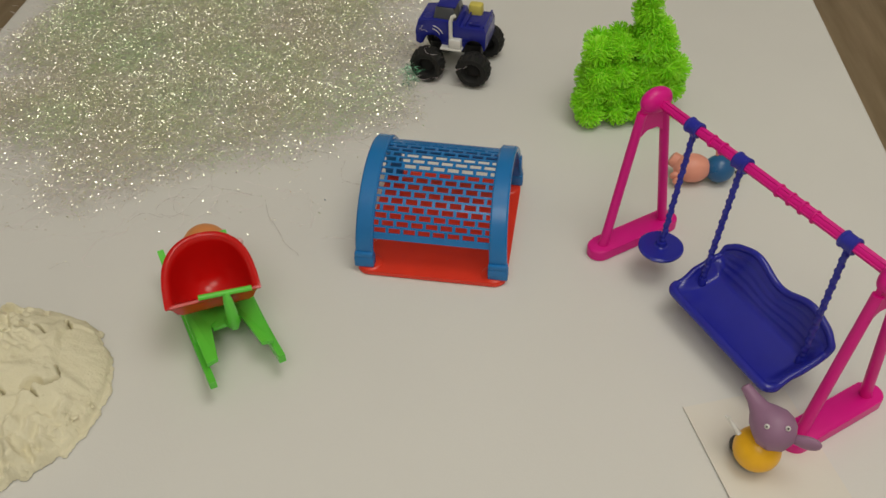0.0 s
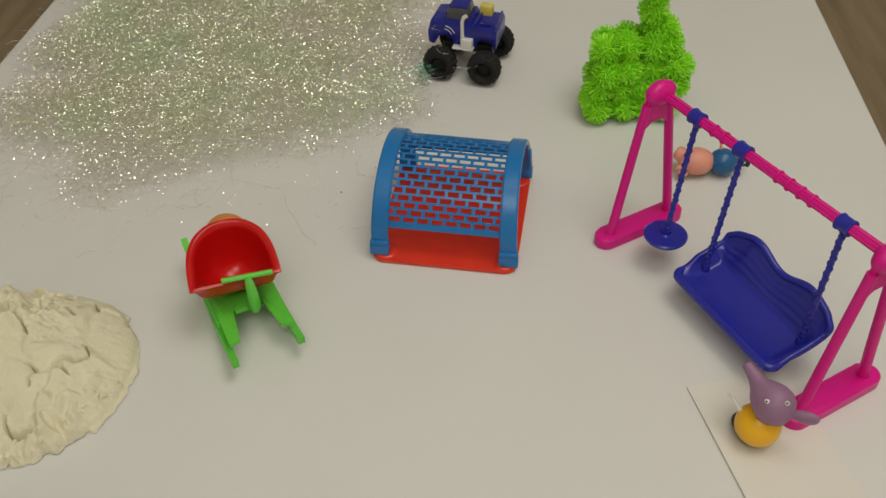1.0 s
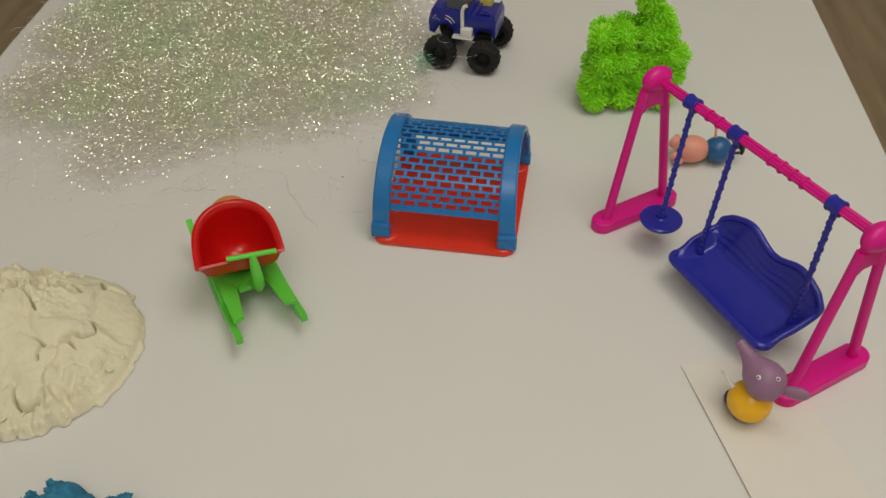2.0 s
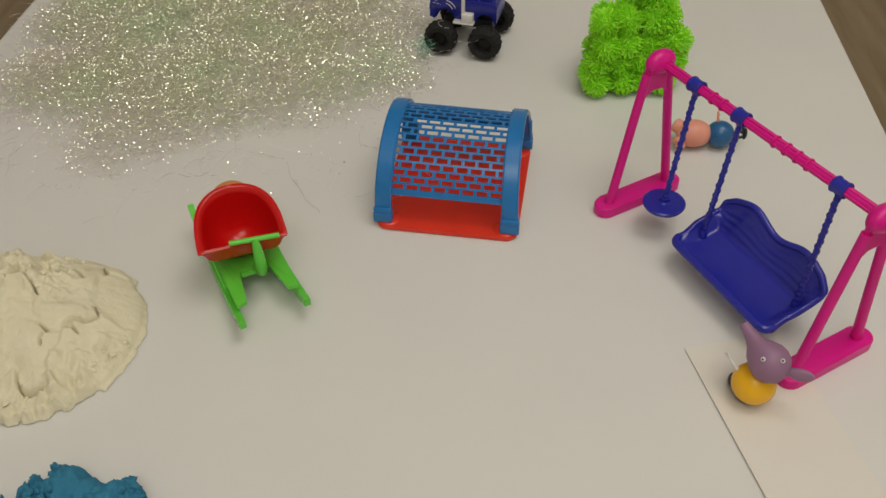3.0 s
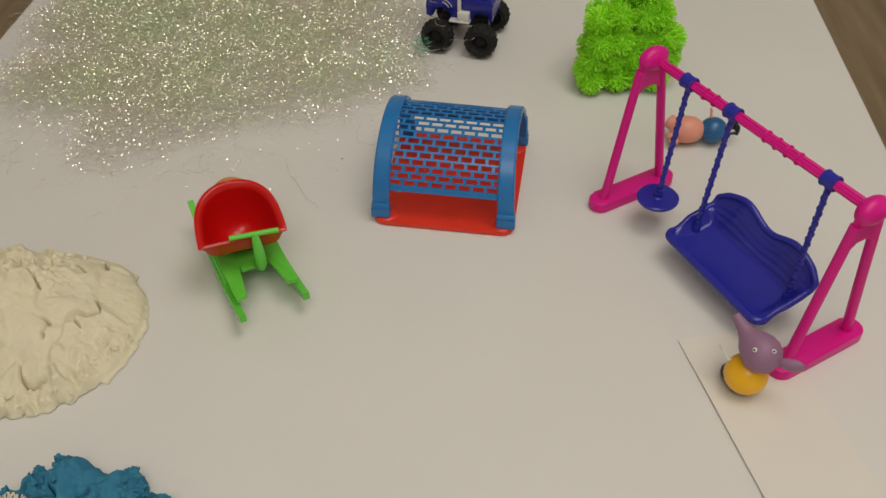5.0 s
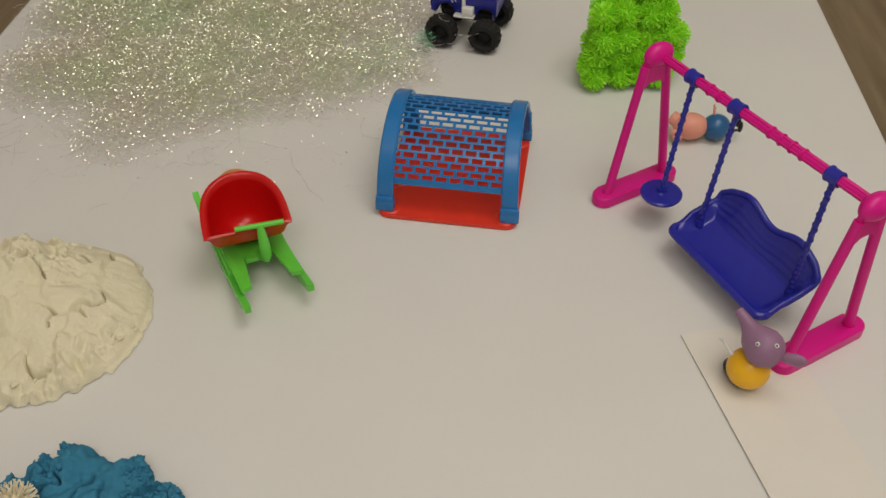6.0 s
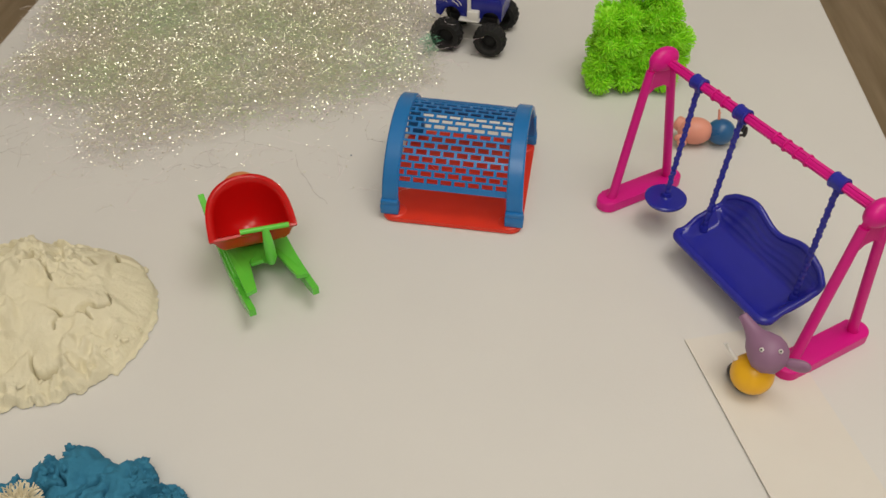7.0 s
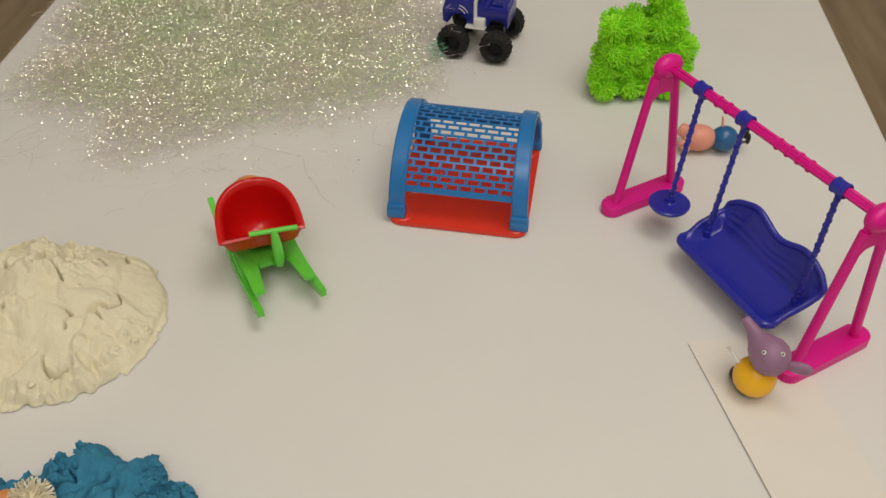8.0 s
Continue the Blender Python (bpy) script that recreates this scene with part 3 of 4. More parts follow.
def build_truck():
    t = thing("monster_truck", pose(0.0530, 0.6650, 0.0, 0, 0, -12.0), "dark blue toy monster truck with huge black tyres", "toy truck")
    tyre, rim = wheel_meshes()
    for x in (-0.0205, 0.0205):
        for y in (-0.0250, 0.0250):
            w = new("wheel", tyre)
            w.name = "wheel"
            w.parent = t
            w.matrix_local = pose(x, y, 0.0154, 90, 0, 0)
            tagged(w, "black rubber tyre with deep lugs")
            r = new("rim", rim)
            r.parent = w
    bm = bmesh.new()
    box(bm, (0, 0, 0.0225), (0.046, 0.013, 0.0085), 0.0015)
    tube(bm, [(-0.0205, -0.024, 0.018), (-0.0205, 0.024, 0.018)], 0.0025, 10)
    tube(bm, [(0.0205, -0.024, 0.018), (0.0205, 0.024, 0.018)], 0.0025, 10)
    part("chassis", bm, BLACK, t)
    # body: side outline with wheel arches, extruded and softened
    side = [(-0.033, 0.030), (-0.0335, 0.042), (-0.031, 0.0505), (-0.016, 0.0530), (0.004, 0.0525), (0.006, 0.0490), (0.0275, 0.0490), (0.029, 0.046), (0.0285, 0.030), (0.0265, 0.0285)]
    for k in range(9):
        a = radians(20 * k + 10)
        side.append((0.0185 + 0.0085 * math.cos(a), 0.0285 + 0.0085 * math.sin(a)))
    side += [(0.0085, 0.0265), (-0.0085, 0.0265)]
    for k in range(9):
        a = radians(20 * k + 10)
        side.append((-0.0185 + 0.0085 * math.cos(a), 0.0285 + 0.0095 * math.sin(a)))
    side.append((-0.029, 0.0285))
    bm = bmesh.new()
    slab(bm, side, -0.0165, 0.0165)
    bmesh.ops.transform(bm, matrix=Matrix(((1, 0, 0, 0), (0, 0, -1, 0), (0, 1, 0, 0), (0, 0, 0, 1))), verts=bm.verts)
    bmesh.ops.bevel(bm, geom=[e for e in bm.edges if abs(e.verts[0].co.y - e.verts[1].co.y) < 1e-5 and min(v.co.z for v in e.verts) > 0.03], offset=0.0013, segments=2, profile=0.5, affect="EDGES")
    shell = part("body", bm, TRUCK_BLUE, t)
    bm = bmesh.new()
    vs = box(bm, (-0.008, 0, 0.0570), (0.021, 0.028, 0.012), 0.002)
    for v in vs:
        k = (v.co.z - 0.052) / 0.013
        v.co.y *= 1 - 0.18 * max(0, k)
        v.co.x += -0.0035 * max(0, k) * (1 if v.co.x > -0.008 else -0.8)
    cab = part("cab", bm, GREY_GLASS, t, "smoky grey cab windows")
    bm = bmesh.new()
    box(bm, (-0.007, 0, 0.0635), (0.0165, 0.0235, 0.0022), 0.0009)
    part("roof", bm, TRUCK_BLUE, cab)
    bm = bmesh.new()
    for x0 in (0.010, 0.0265):
        box(bm, (x0, 0, 0.0500), (0.0018, 0.030, 0.003), 0.0005)
    box(bm, (0.018, -0.012, 0.0505), (0.010, 0.0022, 0.0022), 0.0005)
    box(bm, (0.018, -0.008, 0.0500), (0.006, 0.003, 0.0026), 0.0005)
    part("bed_rail", bm, TRUCK_BLUE, t)
    bm = bmesh.new()
    box(bm, (0.0135, 0.011, 0.0520), (0.012, 0.009, 0.012), 0.002)
    part("cargo_block", bm, YELLOW_TRIM, t, "pale yellow block in the truck bed")
    bm = bmesh.new()
    tube(bm, [(-0.0012, -0.0186, 0.030), (-0.0012, -0.0190, 0.054), (0.0002, -0.0186, 0.0585), (0.0030, -0.0180, 0.0600)], 0.0017, 12)
    part("exhaust_stack", bm, WHITE, t, "white exhaust stack")
    bm = bmesh.new()
    box(bm, (0.0030, -0.0195, 0.0345), (0.0105, 0.006, 0.0085), 0.0008)
    part("fuel_tank", bm, WHITE, t, "white side tank")
    bm = bmesh.new()
    box(bm, (-0.0005, -0.0195, 0.0295), (0.019, 0.007, 0.0018), 0.0005)
    part("side_step", bm, WHITE, t, "white side step")
    for k, (r, x) in enumerate(((0.0085, -0.0095), (0.0115, -0.0095))):
        bm = bmesh.new()
        tube(bm, [(x - 0.010 + r * math.cos(radians(a)), -0.01665, 0.036 + r * math.sin(radians(a))) for a in range(25, 80, 6)], 0.00035, 6)
        part("stripe", bm, WHITE, shell, "thin white swoosh stripe")


build_truck()

# ---- bristle-ball tree ----


def burr_mesh(name, r, spikes, length, material, rnd):
    """A ball of soft hooked bristles."""
    bm = bmesh.new()
    ball(bm, (0, 0, 0), r * 0.82, 14)
    for f in bm.faces:
        f.material_index = 1
    for k in range(spikes):
        z = 1 - 2 * (k + 0.5) / spikes
        a = k * 2.399963 + rnd.uniform(-0.1, 0.1)
        q = math.sqrt(max(0, 1 - z * z))
        d = Vector((q * math.cos(a), q * math.sin(a), z))
        bend = Vector((rnd.uniform(-1, 1), rnd.uniform(-1, 1), rnd.uniform(-1, 1)))
        bend = (bend - d * bend.dot(d)) * 0.75 * length
        p0, p1, p2 = d * r * 0.70, d * (r + length * 0.45) + bend * 0.3, d * (r + length) + bend
        u = d.orthogonal().normalized()
        w = d.cross(u)
        rad = 0.00047
        rings = []
        for p, s in ((p0, 1.2), (p1, 1.0), (p2, 0.95)):
            rings.append([bm.verts.new(p + (u * math.cos(g) + w * math.sin(g)) * rad * s) for g in (0, 2.094, 4.189)])
        for i in range(2):
            for j in range(3):
                bm.faces.new((rings[i][j], rings[i][(j + 1) % 3], rings[i + 1][(j + 1) % 3], rings[i + 1][j]))
        bm.faces.new(rings[2])
    return finish(name, bm, [material, LIME_DEEP if material == LIME else material], angle=60)


def build_tree():
    rnd = random.Random(5)
    t = thing("bristle_tree", pose(0.1935, 0.598, 0.0, 0, 0, 8), "lime green toy tree of clumped bristle balls", "toy tree")
    kinds = [burr_mesh("burr", 0.0088, 300, 0.0042, LIME, rnd) for _ in range(3)]
    layers = [(0.0125, (-0.031, -0.012, 0.008, 0.026), (-0.014, 0.008)), (0.029, (-0.030, -0.012, 0.008, 0.027), (-0.012, 0.009)),
              (0.046, (-0.027, -0.009, 0.011, 0.029), (-0.010, 0.009)), (0.063, (-0.024, -0.006, 0.012, 0.026), (-0.007, 0.009))]
    places = []
    for z, xs, ys in layers:
        for x in xs:
            for y in ys:
                places.append((x + rnd.uniform(-0.0035, 0.0035), y + rnd.uniform(-0.004, 0.004), z + rnd.uniform(-0.002, 0.002) if z > 0.02 else z))
    places += [(0.034, -0.008, 0.028), (0.036, -0.004, 0.043), (0.014, 0.004, 0.078), (0.020, 0.000, 0.076), (0.010, 0.003, 0.092), (0.011, 0.003, 0.106), (-0.035, -0.010, 0.020)]
    for p in places:
        b = new("burr", rnd.choice(kinds))
        b.parent = t
        b.matrix_local = pose(*p, rnd.uniform(0, 360), rnd.uniform(0, 360), rnd.uniform(0, 360))
        s = rnd.uniform(0.92, 1.08)
        b.scale = (s, s, s)


build_tree()

# ---- small animal toys, each one plain mesh ----


def coloured(bm, index, make):
    before = set(bm.faces)
    make()
    for f in bm.faces:
        if f not in before:
            f.material_index = index


def build_yellow_toy():
    """Toy with a round yellow body and a mauve head with a raised trunk."""
    bm = bmesh.new()
    right, back = Vector((0.914, -0.407, 0)), Vector((0.407, 0.914, 0))
    coloured(bm, 0, lambda: ball(bm, right * 0.0014 + Vector((0, 0, 0.0130)), (0.0128, 0.0128, 0.0124), 32))
    head = right * 0.0065 + back * 0.001 + Vector((0, 0, 0.0320))
    tip = head - right * 0.0210 + back * 0.0115 + Vector((0, 0, 0.0120))

    def make_head():
        ctrl = [head - (tip - head) * 0.32 + right * 0.002, head - (tip - head) * 0.16 + right * 0.001, head, head.lerp(tip, 0.18), head.lerp(tip, 0.36) - right * 0.001, head.lerp(tip, 0.52) - right * 0.0004,
                head.lerp(tip, 0.7), head.lerp(tip, 0.88), tip, tip + (tip - head) * 0.02]
        tube(bm, ctrl, [0.0050, 0.0104, 0.0120, 0.0112, 0.0085, 0.0055, 0.0040, 0.0032, 0.0028, 0.0014], 28)

    coloured(bm, 1, make_head)

    def ear():
        c = head + right * 0.0152 + Vector((0, 0, 0.0005)) - back * 0.001
        vs = ball(bm, (0, 0, 0), (0.0085, 0.0028, 0.0052), 20)
        for v in vs:
            v.co.z *= 0.55 + 0.55 * (v.co.x + 0.0085) / 0.017
            x, y, z = v.co
            v.co = c + right * x + back * y + Vector((0, 0, z + 0.12 * x))
        c2 = head - right * 0.010 + back * 0.010
        vs = ball(bm, (0, 0, 0), (0.0028, 0.0065, 0.005), 16)
        for v in vs:
            v.co += c2

    coloured(bm, 1, ear)
    arm = -right * 0.0095 + Vector((0, 0, 0.0195))
    coloured(bm, 2, lambda: [tube(bm, [arm, arm - right * 0.006 + Vector((0, 0, 0.005)) + back * 0.002], [0.0014, 0.0010], 8),
                             tube(bm, [arm - right * 0.006 + Vector((0, 0, 0.005)) + back * 0.002, arm - right * 0.0098 + Vector((0, 0, 0.0068)) + back * 0.003], [0.0010, 0.0006], 8),
                             tube(bm, [arm - right * 0.006 + Vector((0, 0, 0.005)) + back * 0.002, arm - right * 0.008 + Vector((0, 0, 0.0088)) + back * 0.002], [0.0010, 0.0006], 8)])
    foot = -right * 0.0085 + back * 0.004
    coloured(bm, 3, lambda: [ball(bm, foot + Vector((0, 0, 0.0048)), (0.0045, 0.006, 0.0046), 14), ball(bm, right * 0.004 + back * 0.012 + Vector((0, 0, 0.0045)), (0.0045, 0.006, 0.0044), 14),
                             ball(bm, Vector((0, 0, 0.0022)), (0.0075, 0.0075, 0.0020), 14)])

    def eyes():
        before = set(bm.faces)
        for c in ((head - right * 0.0046 - back * 0.0068 + Vector((0, 0, 0.0088))), (head + right * 0.0052 - back * 0.0042 + Vector((0, 0, 0.0100)))):
            ball(bm, c, 0.0014, 12)
        for f in bm.faces:
            if f not in before:
                f.material_index = 2
        out = set(bm.faces)
        for c in (head - right * 0.0048 - back * 0.0078 + Vector((0, 0, 0.0098)), head + right * 0.0053 - back * 0.0051 + Vector((0, 0, 0.0111))):
            ball(bm, c, 0.0006, 8)
        for f in bm.faces:
            if f not in out:
                f.material_index = 3

    eyes()
    whole("animal_toy", bm, [YOLK, MAUVE, WHITE, BLACK], pose(0.2380, 0.2610, 0.0014), "small toy with mauve trunked head and yellow body", "toy figure", "small toy figures", angle=60)


def build_lying_toy():
    """Toy lying on its back: pink head, blue round body, black feet."""
    bm = bmesh.new()
    coloured(bm, 0, lambda: ball(bm, (-0.0095, 0, 0.0112), (0.0140, 0.0110, 0.0110), 28))
    coloured(bm, 0, lambda: [tube(bm, [(-0.019, 0.004, 0.013), (-0.0235, 0.0075, 0.0145), (-0.0245, 0.008, 0.015)], [0.0062, 0.0056, 0.0035], 16),
                             ball(bm, (-0.022, -0.0055, 0.008), (0.0045, 0.0026, 0.0035), 12), ball(bm, (-0.0205, -0.0095, 0.006), (0.0042, 0.0024, 0.0032), 12)])
    coloured(bm, 1, lambda: ball(bm, (0.0110, 0, 0.0108), (0.0112, 0.0106, 0.0106), 28))
    coloured(bm, 2, lambda: [tube(bm, [(0.022, y, 0.010), (0.0275, y, 0.0105)], 0.0012, 8) for y in (-0.0035, 0.0035)] + [ball(bm, (0.0290, y, 0.0135), (0.0018, 0.0022, 0.0052), 12) for y in (-0.0035, 0.0035)])
    coloured(bm, 0, lambda: [tube(bm, [(0.0085, 0.003, 0.019), (0.0070, 0.0045, 0.029)], [0.0013, 0.0007], 8), tube(bm, [(0.0085, 0.004, 0.0255), (0.0065, 0.0045, 0.0285)], [0.0008, 0.0005], 6)])
    whole("animal_toy", bm, [SKIN, PETROL, BLACK], pose(0.2470, 0.5115, 0.0004, 0, 0, 2), "small toy with pink head and blue body lying on its back", "toy figure", "small toy figures", angle=60)


def build_orange_toy():
    bm = bmesh.new()
    coloured(bm, 0, lambda: ball(bm, (0, 0, 0.0155), (0.0160, 0.0150, 0.0153), 28))
    coloured(bm, 1, lambda: ball(bm, (0.0135, -0.002, 0.027), (0.0042, 0.003, 0.003), 12))
    coloured(bm, 2, lambda: ball(bm, (0.0235, 0.0, 0.020), (0.0030, 0.003, 0.0025), 12))
    whole("round_toy", bm, [ORANGE, GREEN, ROSE], pose(-0.1040, 0.4035, 0.0004), "round orange toy with green and pink tips behind the rocker", "toy figure", "small toy figures", angle=60)


build_yellow_toy()
build_lying_toy()
build_orange_toy()

# ---- card strip ----


def build_card():
    bm = bmesh.new()
    nx, ny = 14, 60
    W, L = 0.0635, 0.33
    top, low = [], []
    for j in range(ny + 1):
        rt, rl = [], []
        for i in range(nx + 1):
            u, v = i / nx, j / ny
            x = W * u
            y = -L * v
            curl = 0.0004 * max(0, 1 - u / 0.35) ** 2 * (0.4 + 0.6 * abs(math.sin(v * 5.0 + 0.4))) * (0.25 + 0.75 * min(1, v / 0.08))
            z = 0.0008 + curl
            rt.append(bm.verts.new((x, y, z)))
            rl.append(bm.verts.new((x, y, z - 0.0005)))
        top.append(rt)
        low.append(rl)
    for j in range(ny):
        for i in range(nx):
            bm.faces.new((top[j][i], top[j][i + 1], top[j + 1][i + 1], top[j + 1][i]))
            bm.faces.new((low[j][i], low[j + 1][i], low[j + 1][i + 1], low[j][i + 1]))
    for j in range(ny):
        bm.faces.new((top[j][0], top[j + 1][0], low[j + 1][0], low[j][0]))
        bm.faces.new((top[j][nx], low[j][nx], low[j + 1][nx], top[j + 1][nx]))
    for i in range(nx):
        bm.faces.new((top[0][i], low[0][i], low[0][i + 1], top[0][i + 1]))
        bm.faces.new((top[ny][i], top[ny][i + 1], low[ny][i + 1], low[ny][i]))
    whole("card_strip", bm, PAPER, pose(0.2064, 0.2964, 0.0, 0, 0, 16.5), "cream card strip lying flat on the tablecloth", "card", angle=60)


build_card()

# ---- play sand ----


def heap(name, material, shape, lo, hi, label, seed, cell=0.0009, lump=0.009, step=0.003, crumble=0.4, grit=0.0026, crumbs=70, crumb_size=(0.0008, 0.0022), flat=0.5):
    """A kneaded heap on a fine grid: thin pressed rim, doughy lumps with creases, local cracks and crumbly patches."""
    off = Vector((seed * 3.1, seed * 1.7, seed * 0.9))
    nx, ny = int((hi[0] - lo[0]) / cell), int((hi[1] - lo[1]) / cell)
    z = np.zeros((nx + 1, ny + 1))
    for i in range(nx + 1):
        for j in range(ny + 1):
            p = Vector((lo[0] + i * cell, lo[1] + j * cell, 0))
            wob = 0.10 * noise.fractal(p * 42 + off, 0.9, 2.0, 3) + 0.07 * noise.noise(p * 190 + off)
            h = shape(p.x, p.y, wob)
            if h <= 0:
                continue
            edge = min(1.0, 0.25 + h / 0.012)
            warp = Vector((wob, noise.noise(p * 60 - off), 0)) * 0.5
            torn = max(0.0, min(1.0, crumble + 2.2 * noise.noise(p * 21 + off * 1.3)))
            soft = lump * (0.32 * noise.noise(p * 22 + off) + 0.40 * (0.25 - abs(noise.noise(p * 36 + warp + off * 2))))
            clod = lump * ((0.25 + torn) * 0.50 * (0.25 - abs(noise.noise(p * 64 + warp - off))) + torn * 0.34 * (0.25 - abs(noise.noise(p * 140 + off))))
            ledge = max(-1.0, min(1.0, 13 * (noise.noise(p * 40 + warp * 0.7 + off * 4) - 0.04))) + 0.7 * torn * max(-1.0, min(1.0, 10 * noise.noise(p * 88 + warp * 0.8 - off * 2)))
            gap = max(0.0, 1 - abs(noise.noise(p * 50 + warp * 1.0 + off * 3)) * 15) * max(0.0, min(1.0, 7 * noise.noise(p * 34 - off) - 0.2))
            fine = grit * (0.2 + torn) * noise.fractal(p * 260 + off, 0.9, 2.0, 2)
            z[i, j] = max(0.0010, step * min(1.0, h / 0.0015) + h + edge * (soft + clod + 0.085 * lump * ledge - 0.0080 * gap) + fine)
    bm = bmesh.new()
    vs = {}

    def vert(i, j):
        if (i, j) not in vs:
            vs[i, j] = bm.verts.new((lo[0] + i * cell, lo[1] + j * cell, z[i, j] + 0.0002))
        return vs[i, j]

    for i in range(nx):
        for j in range(ny):
            if max(z[i, j], z[i + 1, j], z[i, j + 1], z[i + 1, j + 1]) > 0:
                bm.faces.new((vert(i, j), vert(i + 1, j), vert(i + 1, j + 1), vert(i, j + 1)))
    # torn-off crumbs sitting in the surface
    rnd = random.Random(seed * 17)
    seedling = bmesh.new()
    bmesh.ops.create_icosphere(seedling, subdivisions=2, radius=1.0)
    points = [v.co.copy() for v in seedling.verts]
    sides = [[v.index for v in f.verts] for f in seedling.faces]
    seedling.free()
    made = 0
    while made < crumbs:
        i, j = rnd.randrange(2, nx - 1), rnd.randrange(2, ny - 1)
        p = Vector((lo[0] + i * cell, lo[1] + j * cell, 0))
        if z[i, j] < 0.004 or rnd.random() > crumble + 2.2 * noise.noise(p * 21 + off * 1.3):
            continue
        r = crumb_size[0] + (crumb_size[1] - crumb_size[0]) * rnd.random() ** 2
        turn = Euler((rnd.uniform(-0.5, 0.5), rnd.uniform(-0.5, 0.5), rnd.uniform(0, 6.3))).to_matrix()
        stretch = Vector((rnd.uniform(0.8, 1.5), rnd.uniform(0.7, 1.1), flat * rnd.uniform(0.8, 1.3)))
        at = Vector((p.x, p.y, z[i, j] + r * flat * 0.1))
        ring = [bm.verts.new(at + turn @ Vector([a * b for a, b in zip(c * r * (1 + 0.9 * noise.noise(c * 1.9 + at * 900)), stretch)])) for c in points]
        for f in sides:
            bm.faces.new([ring[k] for k in f])
        made += 1
    return whole(name, material=material, bm=bm, m=Matrix.Identity(4), label=label, category="play sand", group="play sand heaps", angle=85)


def superellipse(ax, ay, ax2, ay2, e=2.3):
    """Radius by angle, with its own half-length each way."""
    def f(a):
        c, s = math.cos(a), math.sin(a)
        x, y = (ax if c > 0 else ax2), (ay if s > 0 else ay2)
        return (abs(c / x) ** e + abs(s / y) ** e) ** (-1 / e)
    return f


def cream_shape(x, y, wob):
    dx, dy = x + 0.215, y - 0.284
    r = math.hypot(dx, dy) / CREAM_RADIUS(math.atan2(dy, dx))
    if r + 0.75 * wob >= 1:
        return 0.0
    r = min(r, 0.999)
    return (0.029 + 0.013 * math.exp(-((x + 0.213) ** 2 + (y - 0.318) ** 2) / 0.0010)) * (1 - r ** 1.9) ** 0.85 + 0.0002


CREAM_RADIUS = superellipse(0.077, 0.066, 0.085, 0.072)
BLUE_LUMPS = ((-0.139, 0.171, 0.013, 0.020), (-0.131, 0.169, 0.011, 0.013), (-0.146, 0.158, 0.020, 0.016), (-0.119, 0.168, 0.008, 0.010), (-0.112, 0.169, 0.008, 0.010), (-0.104, 0.168, 0.009, 0.010),
              (-0.112, 0.153, 0.023, 0.012), (-0.087, 0.150, 0.018, 0.013), (-0.125, 0.132, 0.038, 0.017), (-0.165, 0.143, 0.022, 0.012), (-0.190, 0.135, 0.026, 0.012), (-0.216, 0.120, 0.034, 0.013),
              (-0.165, 0.100, 0.050, 0.019), (-0.100, 0.118, 0.035, 0.016))


def blue_shape(x, y, wob):
    best = 0.0
    for cx, cy, r, h in BLUE_LUMPS:
        d = ((x - cx) ** 2 + (y - cy) ** 2) / (r * r) + 4.5 * wob
        if d < 1:
            best = max(best, h * (1 - max(0.0, d)) ** 0.5)
    return best


heap("play_sand", SAND, cream_shape, (-0.315, 0.195), (-0.125, 0.37), "heap of cream kneaded play sand with cracks", 1, cell=0.0008, lump=0.019)
heap("play_sand", BLUE_SAND, blue_shape, (-0.275, 0.05), (-0.06, 0.20), "crumbly heap of blue play sand", 4, cell=0.0007, lump=0.013, crumble=0.75, grit=0.0026, crumbs=900, crumb_size=(0.0006, 0.0021), flat=0.8)


def build_cream_burr():
    rnd = random.Random(9)
    me = burr_mesh("bristle_ball", 0.0078, 170, 0.0042, CREAM_SPIKE, rnd)
    ob = new("bristle_ball", me)
    ob.matrix_world = pose(-0.1510, 0.1355, 0.0265, 20, 40, 0)
    tagged(ob, "cream bristle ball resting on the blue sand", "bristle ball")
    bm = bmesh.new()
    ball(bm, (0, 0, 0), (0.0060, 0.0055, 0.0045), 18)
    whole("orange_bead", bm, ORANGE, pose(-0.1665, 0.1365, 0.0240), "small orange plastic bead stuck in the blue sand", "bead")
    bm = bmesh.new()
    box(bm, (0, 0, 0.0065), (0.026, 0.016, 0.012), 0.003, segments=3)
    tube(bm, [(0.006, 0.002, 0.012), (0.007, 0.0025, 0.017), (0.0072, 0.0026, 0.0205)], [0.0022, 0.0016, 0.0007], 10)
    whole("toy_block", bm, LILAC, pose(-0.2710, 0.3250, 0.0, 0, 0, 12), "pale lilac toy block beside the cream sand", "toy block")


build_cream_burr()

# ---- iridescent angel hair ----


FRONT_X = (-0.40, -0.344, -0.282, -0.231, -0.171, -0.135, -0.103, -0.058, -0.015, 0.03)
FRONT_Y = (0.545, 0.514, 0.485, 0.454, 0.455, 0.474, 0.492, 0.510, 0.540, 0.580)


def hair_depth(x, y):
    """Distance inside the tuft's ragged edge."""
    wob = 0.026 * noise.fractal(Vector((x * 11, y * 11, 2.0)), 1.0, 2.0, 3)
    front = y - float(np.interp(x, FRONT_X, FRONT_Y)) + wob
    return min(front, (0.026 - x + wob) * 1.3, (x + 0.376 + 0.6 * wob) * 1.3)


